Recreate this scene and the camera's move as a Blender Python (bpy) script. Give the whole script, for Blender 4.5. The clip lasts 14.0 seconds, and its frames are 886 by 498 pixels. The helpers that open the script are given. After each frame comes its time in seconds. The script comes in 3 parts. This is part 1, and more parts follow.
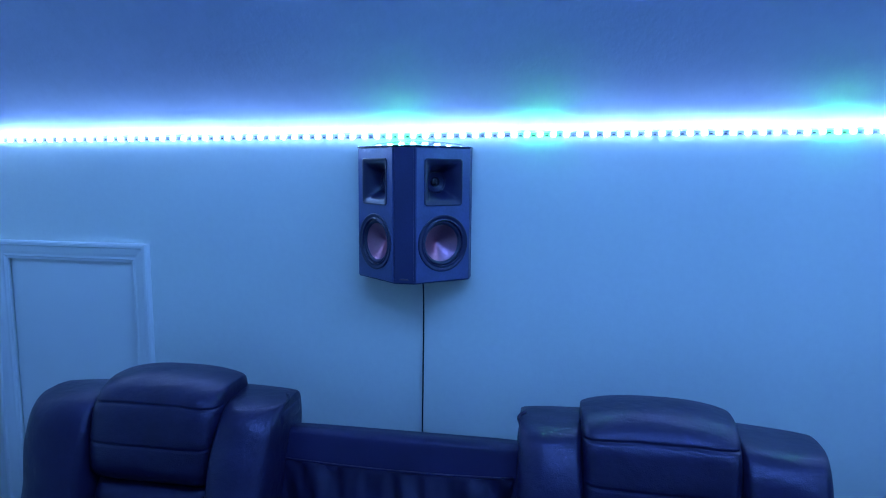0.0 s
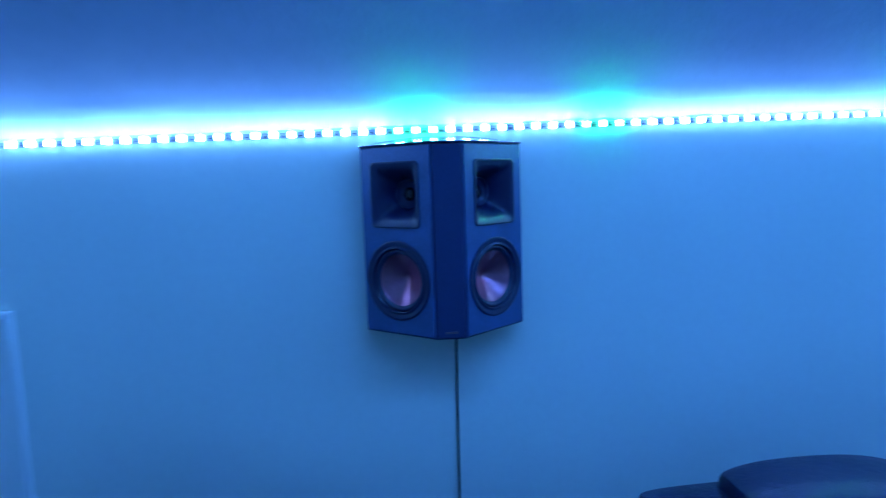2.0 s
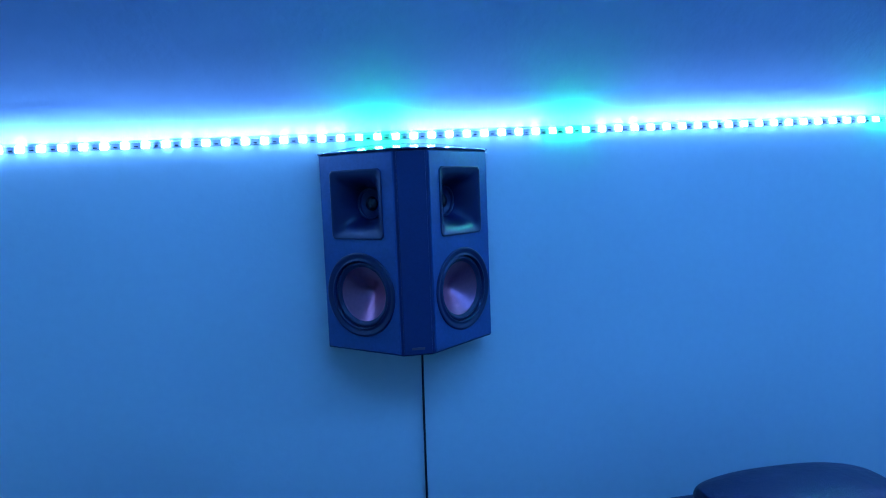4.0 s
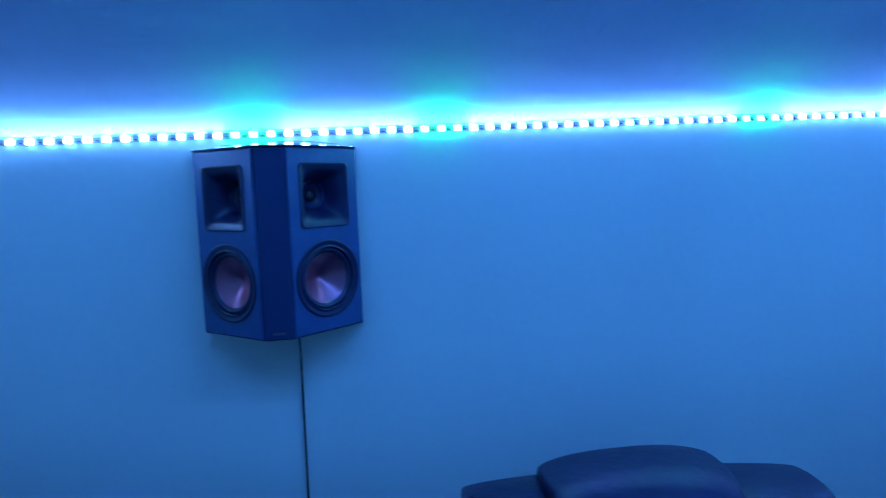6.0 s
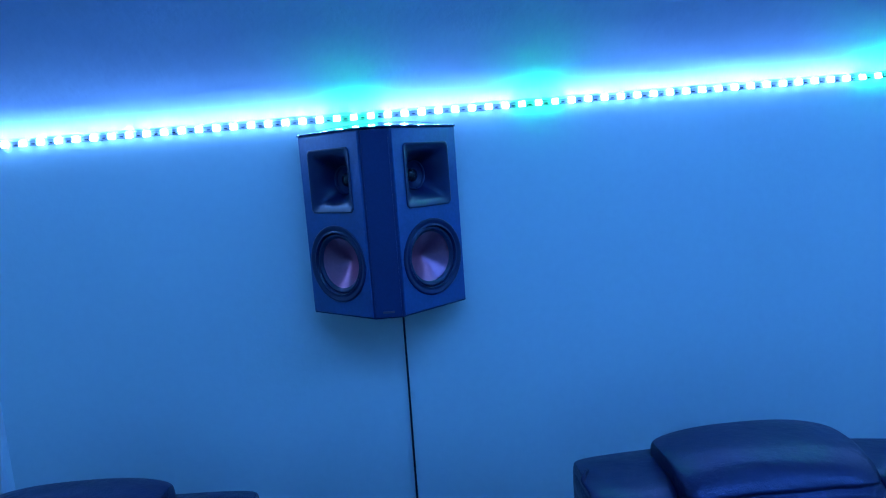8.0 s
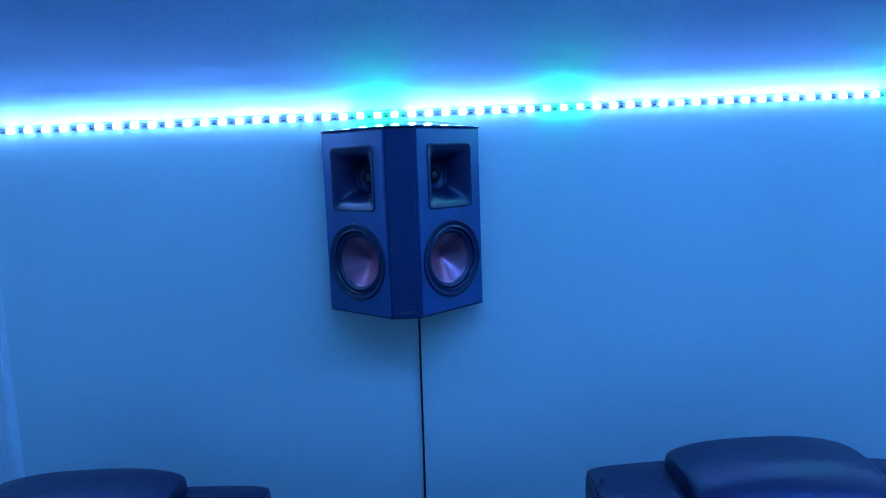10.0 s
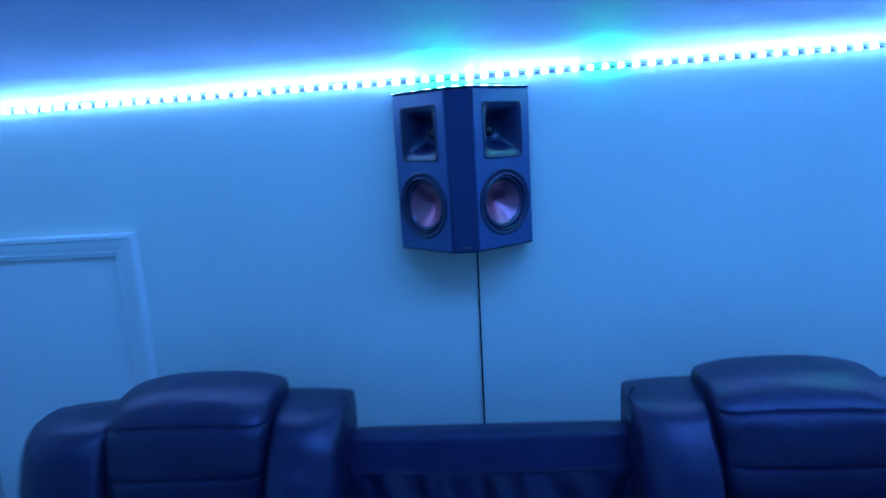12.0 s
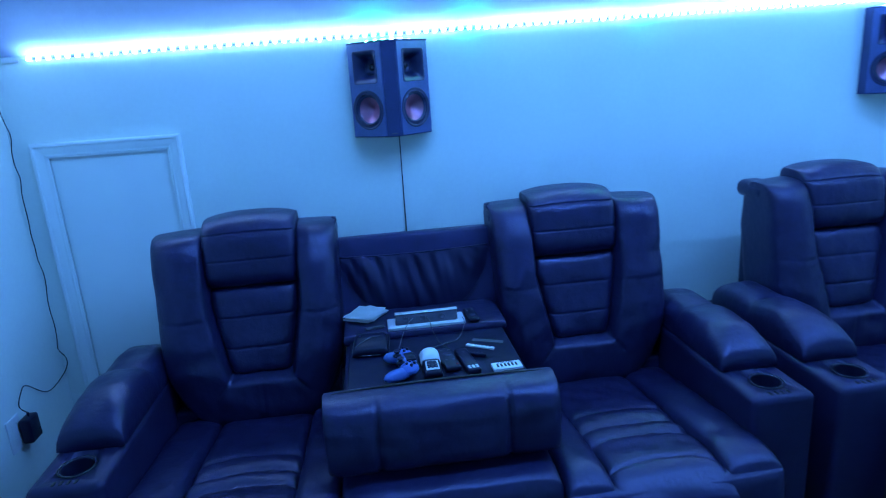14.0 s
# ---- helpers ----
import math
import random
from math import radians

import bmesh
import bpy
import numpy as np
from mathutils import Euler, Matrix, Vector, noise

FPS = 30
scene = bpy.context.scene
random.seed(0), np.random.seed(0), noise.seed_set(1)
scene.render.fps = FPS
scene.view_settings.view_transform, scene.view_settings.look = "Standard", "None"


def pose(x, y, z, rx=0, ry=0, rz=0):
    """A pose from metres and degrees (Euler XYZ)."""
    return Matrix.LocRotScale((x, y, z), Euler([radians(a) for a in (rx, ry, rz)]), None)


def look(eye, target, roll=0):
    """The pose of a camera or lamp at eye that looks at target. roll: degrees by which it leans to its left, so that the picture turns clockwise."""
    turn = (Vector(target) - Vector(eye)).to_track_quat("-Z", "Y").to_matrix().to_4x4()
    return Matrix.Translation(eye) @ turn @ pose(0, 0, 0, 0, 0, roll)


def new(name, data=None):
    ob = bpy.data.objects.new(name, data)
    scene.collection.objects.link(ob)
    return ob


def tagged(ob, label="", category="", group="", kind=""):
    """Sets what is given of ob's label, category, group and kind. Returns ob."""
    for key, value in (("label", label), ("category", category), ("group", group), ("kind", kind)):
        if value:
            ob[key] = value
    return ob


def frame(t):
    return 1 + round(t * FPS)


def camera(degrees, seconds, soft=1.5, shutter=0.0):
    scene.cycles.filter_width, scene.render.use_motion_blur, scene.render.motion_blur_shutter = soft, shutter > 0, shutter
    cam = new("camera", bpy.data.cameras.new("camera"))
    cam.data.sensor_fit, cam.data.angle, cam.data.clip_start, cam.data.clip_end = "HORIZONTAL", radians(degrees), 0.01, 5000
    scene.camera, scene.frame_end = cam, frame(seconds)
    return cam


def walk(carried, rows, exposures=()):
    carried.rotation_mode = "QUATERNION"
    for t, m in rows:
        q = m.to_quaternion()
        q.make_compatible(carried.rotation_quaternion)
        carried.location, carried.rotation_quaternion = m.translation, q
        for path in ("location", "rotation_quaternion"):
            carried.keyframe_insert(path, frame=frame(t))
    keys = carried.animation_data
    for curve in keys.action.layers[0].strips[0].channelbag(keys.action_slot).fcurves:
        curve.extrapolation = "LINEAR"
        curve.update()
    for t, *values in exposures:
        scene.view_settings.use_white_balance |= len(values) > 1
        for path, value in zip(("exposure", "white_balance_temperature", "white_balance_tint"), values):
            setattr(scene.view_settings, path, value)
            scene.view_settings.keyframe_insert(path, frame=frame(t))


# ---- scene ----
cam = camera(70.7, 14.0, 1.0, 0.5)
PATH = [
    (0, (0.356, -1.651, 1.522), (0.02, 0.304, 1.27), 0.5),
    (0.5, (0.299, -1.659, 1.524), (0.02, 0.307, 1.29), 0.4),
    (1, (0.222, -1.509, 1.505), (0.011, 0.472, 1.32), -2.1),
    (1.2, (0.168, -1.441, 1.529), (-0.044, 0.538, 1.332), -5.3),
    (1.5, (0.054, -1.33, 1.506), (-0.184, 0.645, 1.294), -2.6),
    (2, (-0.102, -1.214, 1.515), (0.068, 0.767, 1.294), -1.9),
    (2.5, (-0.155, -1.153, 1.509), (0.312, 0.78, 1.294), -0.1),
    (3, (-0.136, -1.145, 1.518), (0.252, 0.807, 1.318), -1.0),
    (5.5, (-0.005, -1.245, 1.513), (0.274, 0.725, 1.31), -2.4),
    (6, (0.14, -1.267, 1.507), (0.419, 0.702, 1.293), -2.0),
    (6.5, (0.215, -1.263, 1.485), (0.435, 0.707, 1.218), -4.6),
    (7, (0.108, -1.253, 1.497), (0.322, 0.713, 1.202), -3.8),
    (7.5, (0.092, -1.267, 1.504), (0.206, 0.708, 1.21), -3.6),
    (8, (0.055, -1.261, 1.505), (0.146, 0.719, 1.239), -4.2),
    (10.5, (0.026, -1.251, 1.521), (0.103, 0.728, 1.241), -1.8),
    (11, (0.061, -1.249, 1.536), (0.108, 0.72, 1.192), -4.8),
    (11.5, (0.088, -1.271, 1.488), (0.068, 0.699, 1.144), -0.7),
    (12, (0.048, -1.451, 1.484), (-0.097, 0.512, 1.128), -3.4),
    (12.2, (-0.024, -1.585, 1.473), (-0.034, 0.362, 1.02), -2.5),
    (12.5, (-0.062, -1.734, 1.462), (-0.011, 0.191, 0.924), -1.2),
    (12.7, (-0.009, -1.865, 1.447), (-0.04, 0.078, 0.974), -1.5),
    (12.9, (-0.011, -1.977, 1.469), (-0.117, -0.042, 0.976), -2.5),
    (13, (-0.001, -2.037, 1.487), (-0.121, -0.112, 0.96), -1.7),
    (13.3, (-0.031, -2.201, 1.388), (-0.013, -0.3, 0.764), -0.1),
    (13.5, (-0.05, -2.304, 1.418), (0.033, -0.388, 0.851), -1.0),
    (13.7, (-0.076, -2.386, 1.405), (0.067, -0.463, 0.874), -2.0),
    (14, (-0.101, -2.502, 1.43), (0.103, -0.583, 0.907), -3.9),
]
EXPOSURES = [
    (0.0, 0.38, 9200, 15), (0.4, 0.38, 8900, 15), (0.9, 0.3, 7800, 12), (1.5, 0.18, 7000, 8), (3.0, 0.06, 6900, 7),
    (5.5, -0.08, 6700, 8), (6.5, -0.1, 6650, 8), (8.0, 0.03, 6750, 7), (11.5, 0.2, 6900, 7), (12.0, 0.4, 7300, 6),
    (12.5, 0.85, 7700, 4), (13.0, 0.82, 7900, 4), (13.5, 1.15, 8400, 4), (14.0, 1.08, 8500, 5),
]
walk(cam, [(t, look(eye, target, roll)) for t, eye, target, roll in PATH], EXPOSURES)

# ---- light ----
world = bpy.data.worlds.new("world")
world.use_nodes = True
world.node_tree.nodes["Background"].inputs[0].default_value = (0.004, 0.008, 0.02, 1)
world.node_tree.nodes["Background"].inputs[1].default_value = 0.2
scene.world = world
LED_POWER = 380.0
# Strength of the unseen overhead strip that is added as fill.
FILL_POWER = 1800.0
LED_BLUE = (0.12, 0.37, 1.0)
LED_GREEN = (0.03, 1.0, 0.55)


# ---- materials ----
def mat(name, colour, rough=0.5, metal=0.0, grain=None, bump=None, blotch=0.0, blotch_scale=3.0, coat=0.0, spec=0.5, tint=None):
    """A surface with grain (scale, amount), bump (scale, distance, kind) and large soft blotches."""
    m = bpy.data.materials.new(name)
    m.use_nodes = True
    nt = m.node_tree
    b = nt.nodes["Principled BSDF"]
    b.inputs["Roughness"].default_value = rough
    b.inputs["Metallic"].default_value = metal
    b.inputs["Coat Weight"].default_value = coat
    b.inputs["Specular IOR Level"].default_value = spec
    b.inputs["Base Color"].default_value = (*colour, 1)
    if tint:
        b.inputs["Specular Tint"].default_value = (*tint, 1)
    tc = nt.nodes.new("ShaderNodeTexCoord")
    last = None
    for scale, amount in ((blotch_scale, blotch), grain or (0, 0)):
        if not amount:
            continue
        n = nt.nodes.new("ShaderNodeTexNoise")
        n.inputs["Scale"].default_value = scale
        n.inputs["Detail"].default_value = 4
        nt.links.new(tc.outputs["Object"], n.inputs["Vector"])
        r = nt.nodes.new("ShaderNodeMapRange")
        r.inputs["From Min"].default_value, r.inputs["From Max"].default_value = 0.3, 0.7
        r.inputs["To Min"].default_value, r.inputs["To Max"].default_value = 1 - amount, 1 + amount
        nt.links.new(n.outputs["Fac"], r.inputs["Value"])
        mix = nt.nodes.new("ShaderNodeVectorMath")
        mix.operation = "SCALE"
        if last is None:
            mix.inputs[0].default_value = colour
        else:
            nt.links.new(last, mix.inputs[0])
        nt.links.new(r.outputs["Result"], mix.inputs["Scale"])
        last = mix.outputs[0]
        if scale == blotch_scale:
            rr = nt.nodes.new("ShaderNodeMapRange")
            rr.inputs["From Min"].default_value, rr.inputs["From Max"].default_value = 0.3, 0.7
            rr.inputs["To Min"].default_value, rr.inputs["To Max"].default_value = rough * 0.85, min(1, rough * 1.15)
            nt.links.new(n.outputs["Fac"], rr.inputs["Value"])
            nt.links.new(rr.outputs["Result"], b.inputs["Roughness"])
    if last is not None:
        nt.links.new(last, b.inputs["Base Color"])
    if bump:
        normal = None
        for scale, dist, kind in bump:
            if kind == "voronoi":
                n = nt.nodes.new("ShaderNodeTexVoronoi")
                n.feature = "DISTANCE_TO_EDGE"
                out = n.outputs["Distance"]
            else:
                n = nt.nodes.new("ShaderNodeTexNoise")
                n.inputs["Detail"].default_value = 5
                out = n.outputs["Fac"]
            n.inputs["Scale"].default_value = scale
            nt.links.new(tc.outputs["Object"], n.inputs["Vector"])
            bp = nt.nodes.new("ShaderNodeBump")
            bp.inputs["Distance"].default_value = dist
            bp.inputs["Strength"].default_value = 0.6
            nt.links.new(out, bp.inputs["Height"])
            if normal is not None:
                nt.links.new(normal, bp.inputs["Normal"])
            normal = bp.outputs["Normal"]
        nt.links.new(normal, b.inputs["Normal"])
    return m


def glow(name, colour, strength):
    m = bpy.data.materials.new(name)
    m.use_nodes = True
    b = m.node_tree.nodes["Principled BSDF"]
    b.inputs["Base Color"].default_value = (0.8, 0.8, 0.8, 1)
    b.inputs["Emission Color"].default_value = (*colour, 1)
    b.inputs["Emission Strength"].default_value = strength
    return m


WALL = mat("wall_paint", (0.73, 0.785, 0.725), 0.45, blotch=0.03, blotch_scale=2.2, grain=(60, 0.015), bump=((140, 0.0005, "noise"), (5, 0.003, "noise")))
# The ceiling's base is set darker and bluer than the walls'.
CEIL = mat("ceiling_blue_grey", (0.38, 0.46, 0.62), 0.55, blotch=0.05, blotch_scale=2.6, grain=(40, 0.02), bump=((90, 0.001, "noise"), (7, 0.004, "noise")))
TRIM = mat("trim_paint", (0.78, 0.805, 0.78), 0.42, blotch=0.02, bump=((30, 0.0006, "noise"),))
CARPET = mat("carpet", (0.12, 0.11, 0.1), 0.95, grain=(180, 0.25), blotch=0.12, bump=((300, 0.004, "noise"),))
# Leather, vinyl and lining hold a veil of blue haze in their colour.
LEATHER = mat("brown_leather_hazed", (0.010, 0.0115, 0.042), 0.36, blotch=0.14, blotch_scale=7, grain=(55, 0.1), bump=((260, 0.0006, "voronoi"), (60, 0.0018, "noise"), (18, 0.004, "noise")), spec=0.58, tint=(0.72, 0.64, 1.0))
LEATHER_SIDE = mat("dark_vinyl_hazed", (0.010, 0.011, 0.040), 0.44, blotch=0.12, blotch_scale=6, grain=(55, 0.1), bump=((240, 0.0006, "voronoi"), (14, 0.003, "noise")), spec=0.4, tint=(0.75, 0.66, 1.0))
CLOTH = mat("black_lining_hazed", (0.012, 0.016, 0.058), 0.42, blotch=0.15, blotch_scale=9, bump=((500, 0.0006, "noise"),), spec=0.3, tint=(0.8, 0.7, 1.0))
THREAD = mat("seam_thread", (0.035, 0.025, 0.025), 0.7)
# Black speaker parts and rubber: blue veiling glare is put into the base colours.
CABINET = mat("black_ash_vinyl_hazed", (0.008, 0.033, 0.105), 0.4, blotch=0.04, blotch_scale=30, grain=(220, 0.06), spec=0.4)
# The baffle's base is raised further to stand in for the LEDs' sheen.
BAFFLE = mat("satin_baffle_hazed", (0.024, 0.082, 0.21), 0.42, blotch=0.08, blotch_scale=25, grain=(160, 0.08), bump=((400, 0.0003, "noise"),), spec=0.4)
LID = mat("satin_lid_hazed", (0.012, 0.024, 0.07), 0.13, blotch=0.06, blotch_scale=20, spec=0.6)
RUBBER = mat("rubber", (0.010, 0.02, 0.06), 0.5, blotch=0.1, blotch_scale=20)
HORN = mat("horn_rubber_hazed", (0.007, 0.017, 0.06), 0.34, blotch=0.06, blotch_scale=30, spec=0.4)
COPPER = mat("spun_copper", (0.5, 0.15, 0.22), 0.3, metal=0.85, grain=(150, 0.05))
TITANIUM = mat("tweeter_metal", (0.012, 0.012, 0.02), 0.2, metal=0.0)
# Blue tinge in this black is haze mixed into the base colour.
PLASTIC = mat("black_plastic_hazed", (0.006, 0.008, 0.026), 0.32, blotch=0.1, blotch_scale=25, spec=0.25)
GREY_PLASTIC = mat("grey_plastic", (0.065, 0.07, 0.09), 0.4, blotch=0.06, blotch_scale=25)
WHITE_PLASTIC = mat("white_plastic", (0.75, 0.75, 0.76), 0.35, blotch=0.03, blotch_scale=25)
BLUE_PLASTIC = mat("blue_plastic", (0.0005, 0.13, 0.36), 0.34, blotch=0.06, blotch_scale=30, spec=0.3)
SILVER = mat("brushed_silver", (0.62, 0.63, 0.65), 0.32, metal=0.25, grain=(300, 0.06), blotch=0.04, blotch_scale=12)
GLOSS = mat("dark_gloss", (0.01, 0.01, 0.016), 0.18)
PAPER = mat("white_paper", (0.8, 0.8, 0.8), 0.8, blotch=0.04, blotch_scale=20, bump=((120, 0.0008, "noise"),))
INK = mat("black_ink", (0.03, 0.03, 0.035), 0.6)
# The dark table top takes the same blue haze in its base.
TABLE = mat("table_laminate_hazed", (0.004, 0.006, 0.026), 0.5, blotch=0.15, blotch_scale=14, grain=(200, 0.2), bump=((300, 0.0003, "noise"),), spec=0.18)
RED = mat("red_plastic", (0.5, 0.03, 0.03), 0.4)
WIRE = mat("wire_sheath", (0.015, 0.013, 0.015), 0.45)
BOARD = mat("led_board", (0.3, 0.31, 0.33), 0.5, blotch=0.1, blotch_scale=40)
LED_MAIN = glow("led_blue_white", LED_BLUE, LED_POWER)
LED_CYAN = glow("led_green", LED_GREEN, LED_POWER * 1.1)
LED_BODY = glow("led_body_blue", LED_BLUE, LED_POWER * 0.09)
LED_BODY_CYAN = glow("led_body_green", LED_GREEN, LED_POWER * 0.08)
LED_FILL = glow("led_fill_violet_blue", (0.045, 0.26, 1.0), FILL_POWER)


# ---- mesh tools ----
def root(name, x, y, z, label, category, group="", kind=""):
    ob = new(name)
    ob.empty_display_size = 0.1
    ob.location = (x, y, z)
    return tagged(ob, label, category, group, kind)


def base_of(ob):
    v = Vector((0, 0, 0))
    while ob:
        v += ob.location
        ob = ob.parent
    return v


def part(name, bm, material, parent, label="", smooth=True):
    """Links a bmesh given in world places as one mesh under parent."""
    me = bpy.data.meshes.new(name)
    bmesh.ops.recalc_face_normals(bm, faces=bm.faces)
    if parent is not None:
        bmesh.ops.translate(bm, verts=bm.verts, vec=-base_of(parent))
    for f in bm.faces:
        f.smooth = smooth
    bm.to_mesh(me)
    bm.free()
    me.materials.append(material)
    ob = new(name, me)
    ob.parent = parent
    if label:
        tagged(ob, label)
    return ob


def box(x0, x1, y0, y1, z0, z1, bevel=0.0, segments=3):
    bm = bmesh.new()
    bmesh.ops.create_cube(bm, size=1)
    for v in bm.verts:
        v.co = Vector((x0 if v.co.x < 0 else x1, y0 if v.co.y < 0 else y1, z0 if v.co.z < 0 else z1))
    if bevel:
        bmesh.ops.bevel(bm, geom=bm.edges[:], offset=bevel, segments=segments, profile=0.5, affect="EDGES")
    return bm


def prism(outline, z0, z1, bevel=0.0, segments=2):
    """An upright prism over an outline of (x, y)."""
    bm = bmesh.new()
    low = [bm.verts.new((x, y, z0)) for x, y in outline]
    high = [bm.verts.new((x, y, z1)) for x, y in outline]
    n = len(outline)
    bm.faces.new(low[::-1])
    bm.faces.new(high)
    for i in range(n):
        bm.faces.new((low[i], low[(i + 1) % n], high[(i + 1) % n], high[i]))
    if bevel:
        bmesh.ops.bevel(bm, geom=bm.edges[:], offset=bevel, segments=segments, profile=0.5, affect="EDGES")
    return bm


def rings(loops, close_start=True, close_end=True, ring=True):
    """A skin over loops of points, all of one length."""
    bm = bmesh.new()
    vs = [[bm.verts.new(p) for p in loop] for loop in loops]
    n = len(loops[0])
    for a, b in zip(vs, vs[1:]):
        for i in range(n if ring else n - 1):
            bm.faces.new((a[i], a[(i + 1) % n], b[(i + 1) % n], b[i]))
    if close_start:
        bm.faces.new(vs[0][::-1])
    if close_end:
        bm.faces.new(vs[-1])
    return bm


def tube(points, radius, sides=8):
    """A round cord through points."""
    pts = [Vector(p) for p in points]
    loops = []
    for i, p in enumerate(pts):
        d = (pts[min(i + 1, len(pts) - 1)] - pts[max(i - 1, 0)]).normalized()
        a = d.orthogonal().normalized() if abs(d.z) > 0.9 else d.cross(Vector((0, 0, 1))).normalized()
        if abs(d.z) > 0.9:
            a = (Vector((1, 0, 0)) - d * d.x).normalized()
        b = d.cross(a)
        loops.append([p + radius * (math.cos(k) * a + math.sin(k) * b) for k in [2 * math.pi * j / sides for j in range(sides)]])
    return rings(loops)


def spline(points, steps=8):
    """A smooth line through points."""
    P = [Vector(p) for p in points]
    out = []
    for i in range(len(P) - 1):
        a, b, c, d = P[max(i - 1, 0)], P[i], P[i + 1], P[min(i + 2, len(P) - 1)]
        for k in range(steps):
            t = k / steps
            out.append(0.5 * (2 * b + (c - a) * t + (2 * a - 5 * b + 4 * c - d) * t * t + (3 * b - a - 3 * c + d) * t ** 3))
    return out + [P[-1]]


def val(f, v):
    return f(v) if callable(f) else f


def puff(u0, u1, v0, v1, front, back, place, a=5.0, c=5.0, nu=40, nv=44, seams=(), wrinkle=0.003, freq=9.0, seed=0.0, arch=(0.0, 0.0), bow=0.0, dent=None):
    """A stuffed cushion over u0..u1, v0..v1: it swells by front on one side and by back on the other, with rounded rims.
    seams: (v, depth, width) stitched in across it. arch: how far the corners of the v1 rim sag. bow: how far the seams curve. dent: a depth over (u, v) pressed into the front. place: from (u, v, height) to the world."""
    bm = bmesh.new()
    ss = [math.sin(math.pi / 2 * (-1 + 2 * i / nu)) for i in range(nu + 1)]
    rs = [math.sin(math.pi / 2 * (-1 + 2 * j / nv)) * 0.55 + (-1 + 2 * j / nv) * 0.45 for j in range(nv + 1)]
    rs[0], rs[-1] = -1, 1
    sheet = {}
    for side, deep in ((0, front), (1, back)):
        for j, r in enumerate(rs):
            v = v0 + (v1 - v0) * (r + 1) / 2
            lo, hi = val(u0, v), val(u1, v)
            br = max(0, 1 - abs(r) ** c) ** (1 / c)
            for i, s in enumerate(ss):
                rim = i in (0, nu) or j in (0, nv)
                if side and rim:
                    sheet[1, i, j] = sheet[0, i, j]
                    continue
                u = lo + (hi - lo) * (s + 1) / 2
                b = max(0, 1 - abs(s) ** a) ** (1 / a) * br
                h = val(deep, v) * b
                if not side:
                    for sv, sd, sw in seams:
                        h -= sd * (1 + 0.08 * math.sin(u * 150 + 9 * sv)) * math.exp(-((v - sv + bow * s * s) / sw) ** 2) * min(1, 2 * b)
                    if dent:
                        h -= dent(u, v) * min(1, 2 * b)
                    h += wrinkle * b * (noise.noise(Vector((u * freq, v * freq * 1.6, seed))) + 0.5 * noise.noise(Vector((u * freq * 3, v * freq * 2, seed + 5))))
                sag = (arch[0] if s < 0 else arch[1]) * abs(s) ** 2.6 * max(0, r) ** 2
                sheet[side, i, j] = bm.verts.new(place(u, v - sag, h if not side else -h))
    for side in (0, 1):
        for j in range(nv):
            for i in range(nu):
                q = [sheet[side, i, j], sheet[side, i + 1, j], sheet[side, i + 1, j + 1], sheet[side, i, j + 1]]
                if len(set(q)) == 4 and bm.faces.get(q) is None:
                    bm.faces.new(q if not side else q[::-1])
    return bm


def cut(ob, cutters):
    """Cuts the meshes of the cutters (bmesh, in the world's places) out of ob."""
    made = []
    for bm in cutters:
        bmesh.ops.recalc_face_normals(bm, faces=bm.faces)
        bmesh.ops.translate(bm, verts=bm.verts, vec=-base_of(ob.parent) if ob.parent else Vector((0, 0, 0)))
        me = bpy.data.meshes.new("cutter")
        bm.to_mesh(me)
        bm.free()
        c = new("cutter", me)
        c.parent = ob.parent
        made.append(c)
        m = ob.modifiers.new("cut", "BOOLEAN")
        m.operation, m.object, m.solver = "DIFFERENCE", c, "EXACT"
    bpy.context.view_layer.update()
    dg = bpy.context.evaluated_depsgraph_get()
    me = bpy.data.meshes.new_from_object(ob.evaluated_get(dg))
    ob.modifiers.clear()
    ob.data = me
    for c in made:
        bpy.data.objects.remove(c)
    return ob


def setting(name, bm, material, label, category, smooth=False):
    ob = part(name, bm, material, None, smooth=smooth)
    return tagged(ob, label, category, kind="structure")


# ---- the room: a knee wall under a sloped attic ceiling ----
# X1 and BACK place the unseen walls close enough to bounce light back.
X0, X1, BACK = -1.41, 2.85, -3.7
RISE = 0.83


def knee(x):
    """The knee wall's top; it climbs a little along the room."""
    return 1.6205 + 0.0095 * x


def top(x):
    return knee(x) + RISE


setting("floor", box(X0 - 0.12, X1 + 0.12, BACK - 0.12, 0.12, -0.1, 0.0), CARPET, "dark carpeted floor of the attic media room", "floor")


def knee_wall(y0, y1):
    return rings([[(x, y0, 0), (x, y1, 0), (x, y1, knee(x)), (x, y0, knee(x))] for x in (X0 - 0.12, X1 + 0.12)])


setting("wall_north", knee_wall(0.0, 0.12), WALL, "low white painted knee wall washed in blue light", "wall")
# The south wall is out of view; it closes the room for bounced light.
setting("wall_south", knee_wall(BACK - 0.12, BACK), WALL, "plain white knee wall, unseen, added to bounce light back", "wall")


def gable(x0, x1):
    return rings([[(x, BACK, 0), (x, 0, 0), (x, 0, knee(x)), (x, -RISE, top(x)), (x, BACK + RISE, top(x)), (x, BACK, knee(x))] for x in (x0, x1)])


setting("wall_west", gable(X0 - 0.12, X0), WALL, "white painted gable wall with an outlet low down", "wall")
# The east gable is unseen, moved in to brighten the right side.
setting("wall_east", gable(X1, X1 + 0.12), WALL, "plain white gable wall, unseen, moved in to bounce light", "wall")


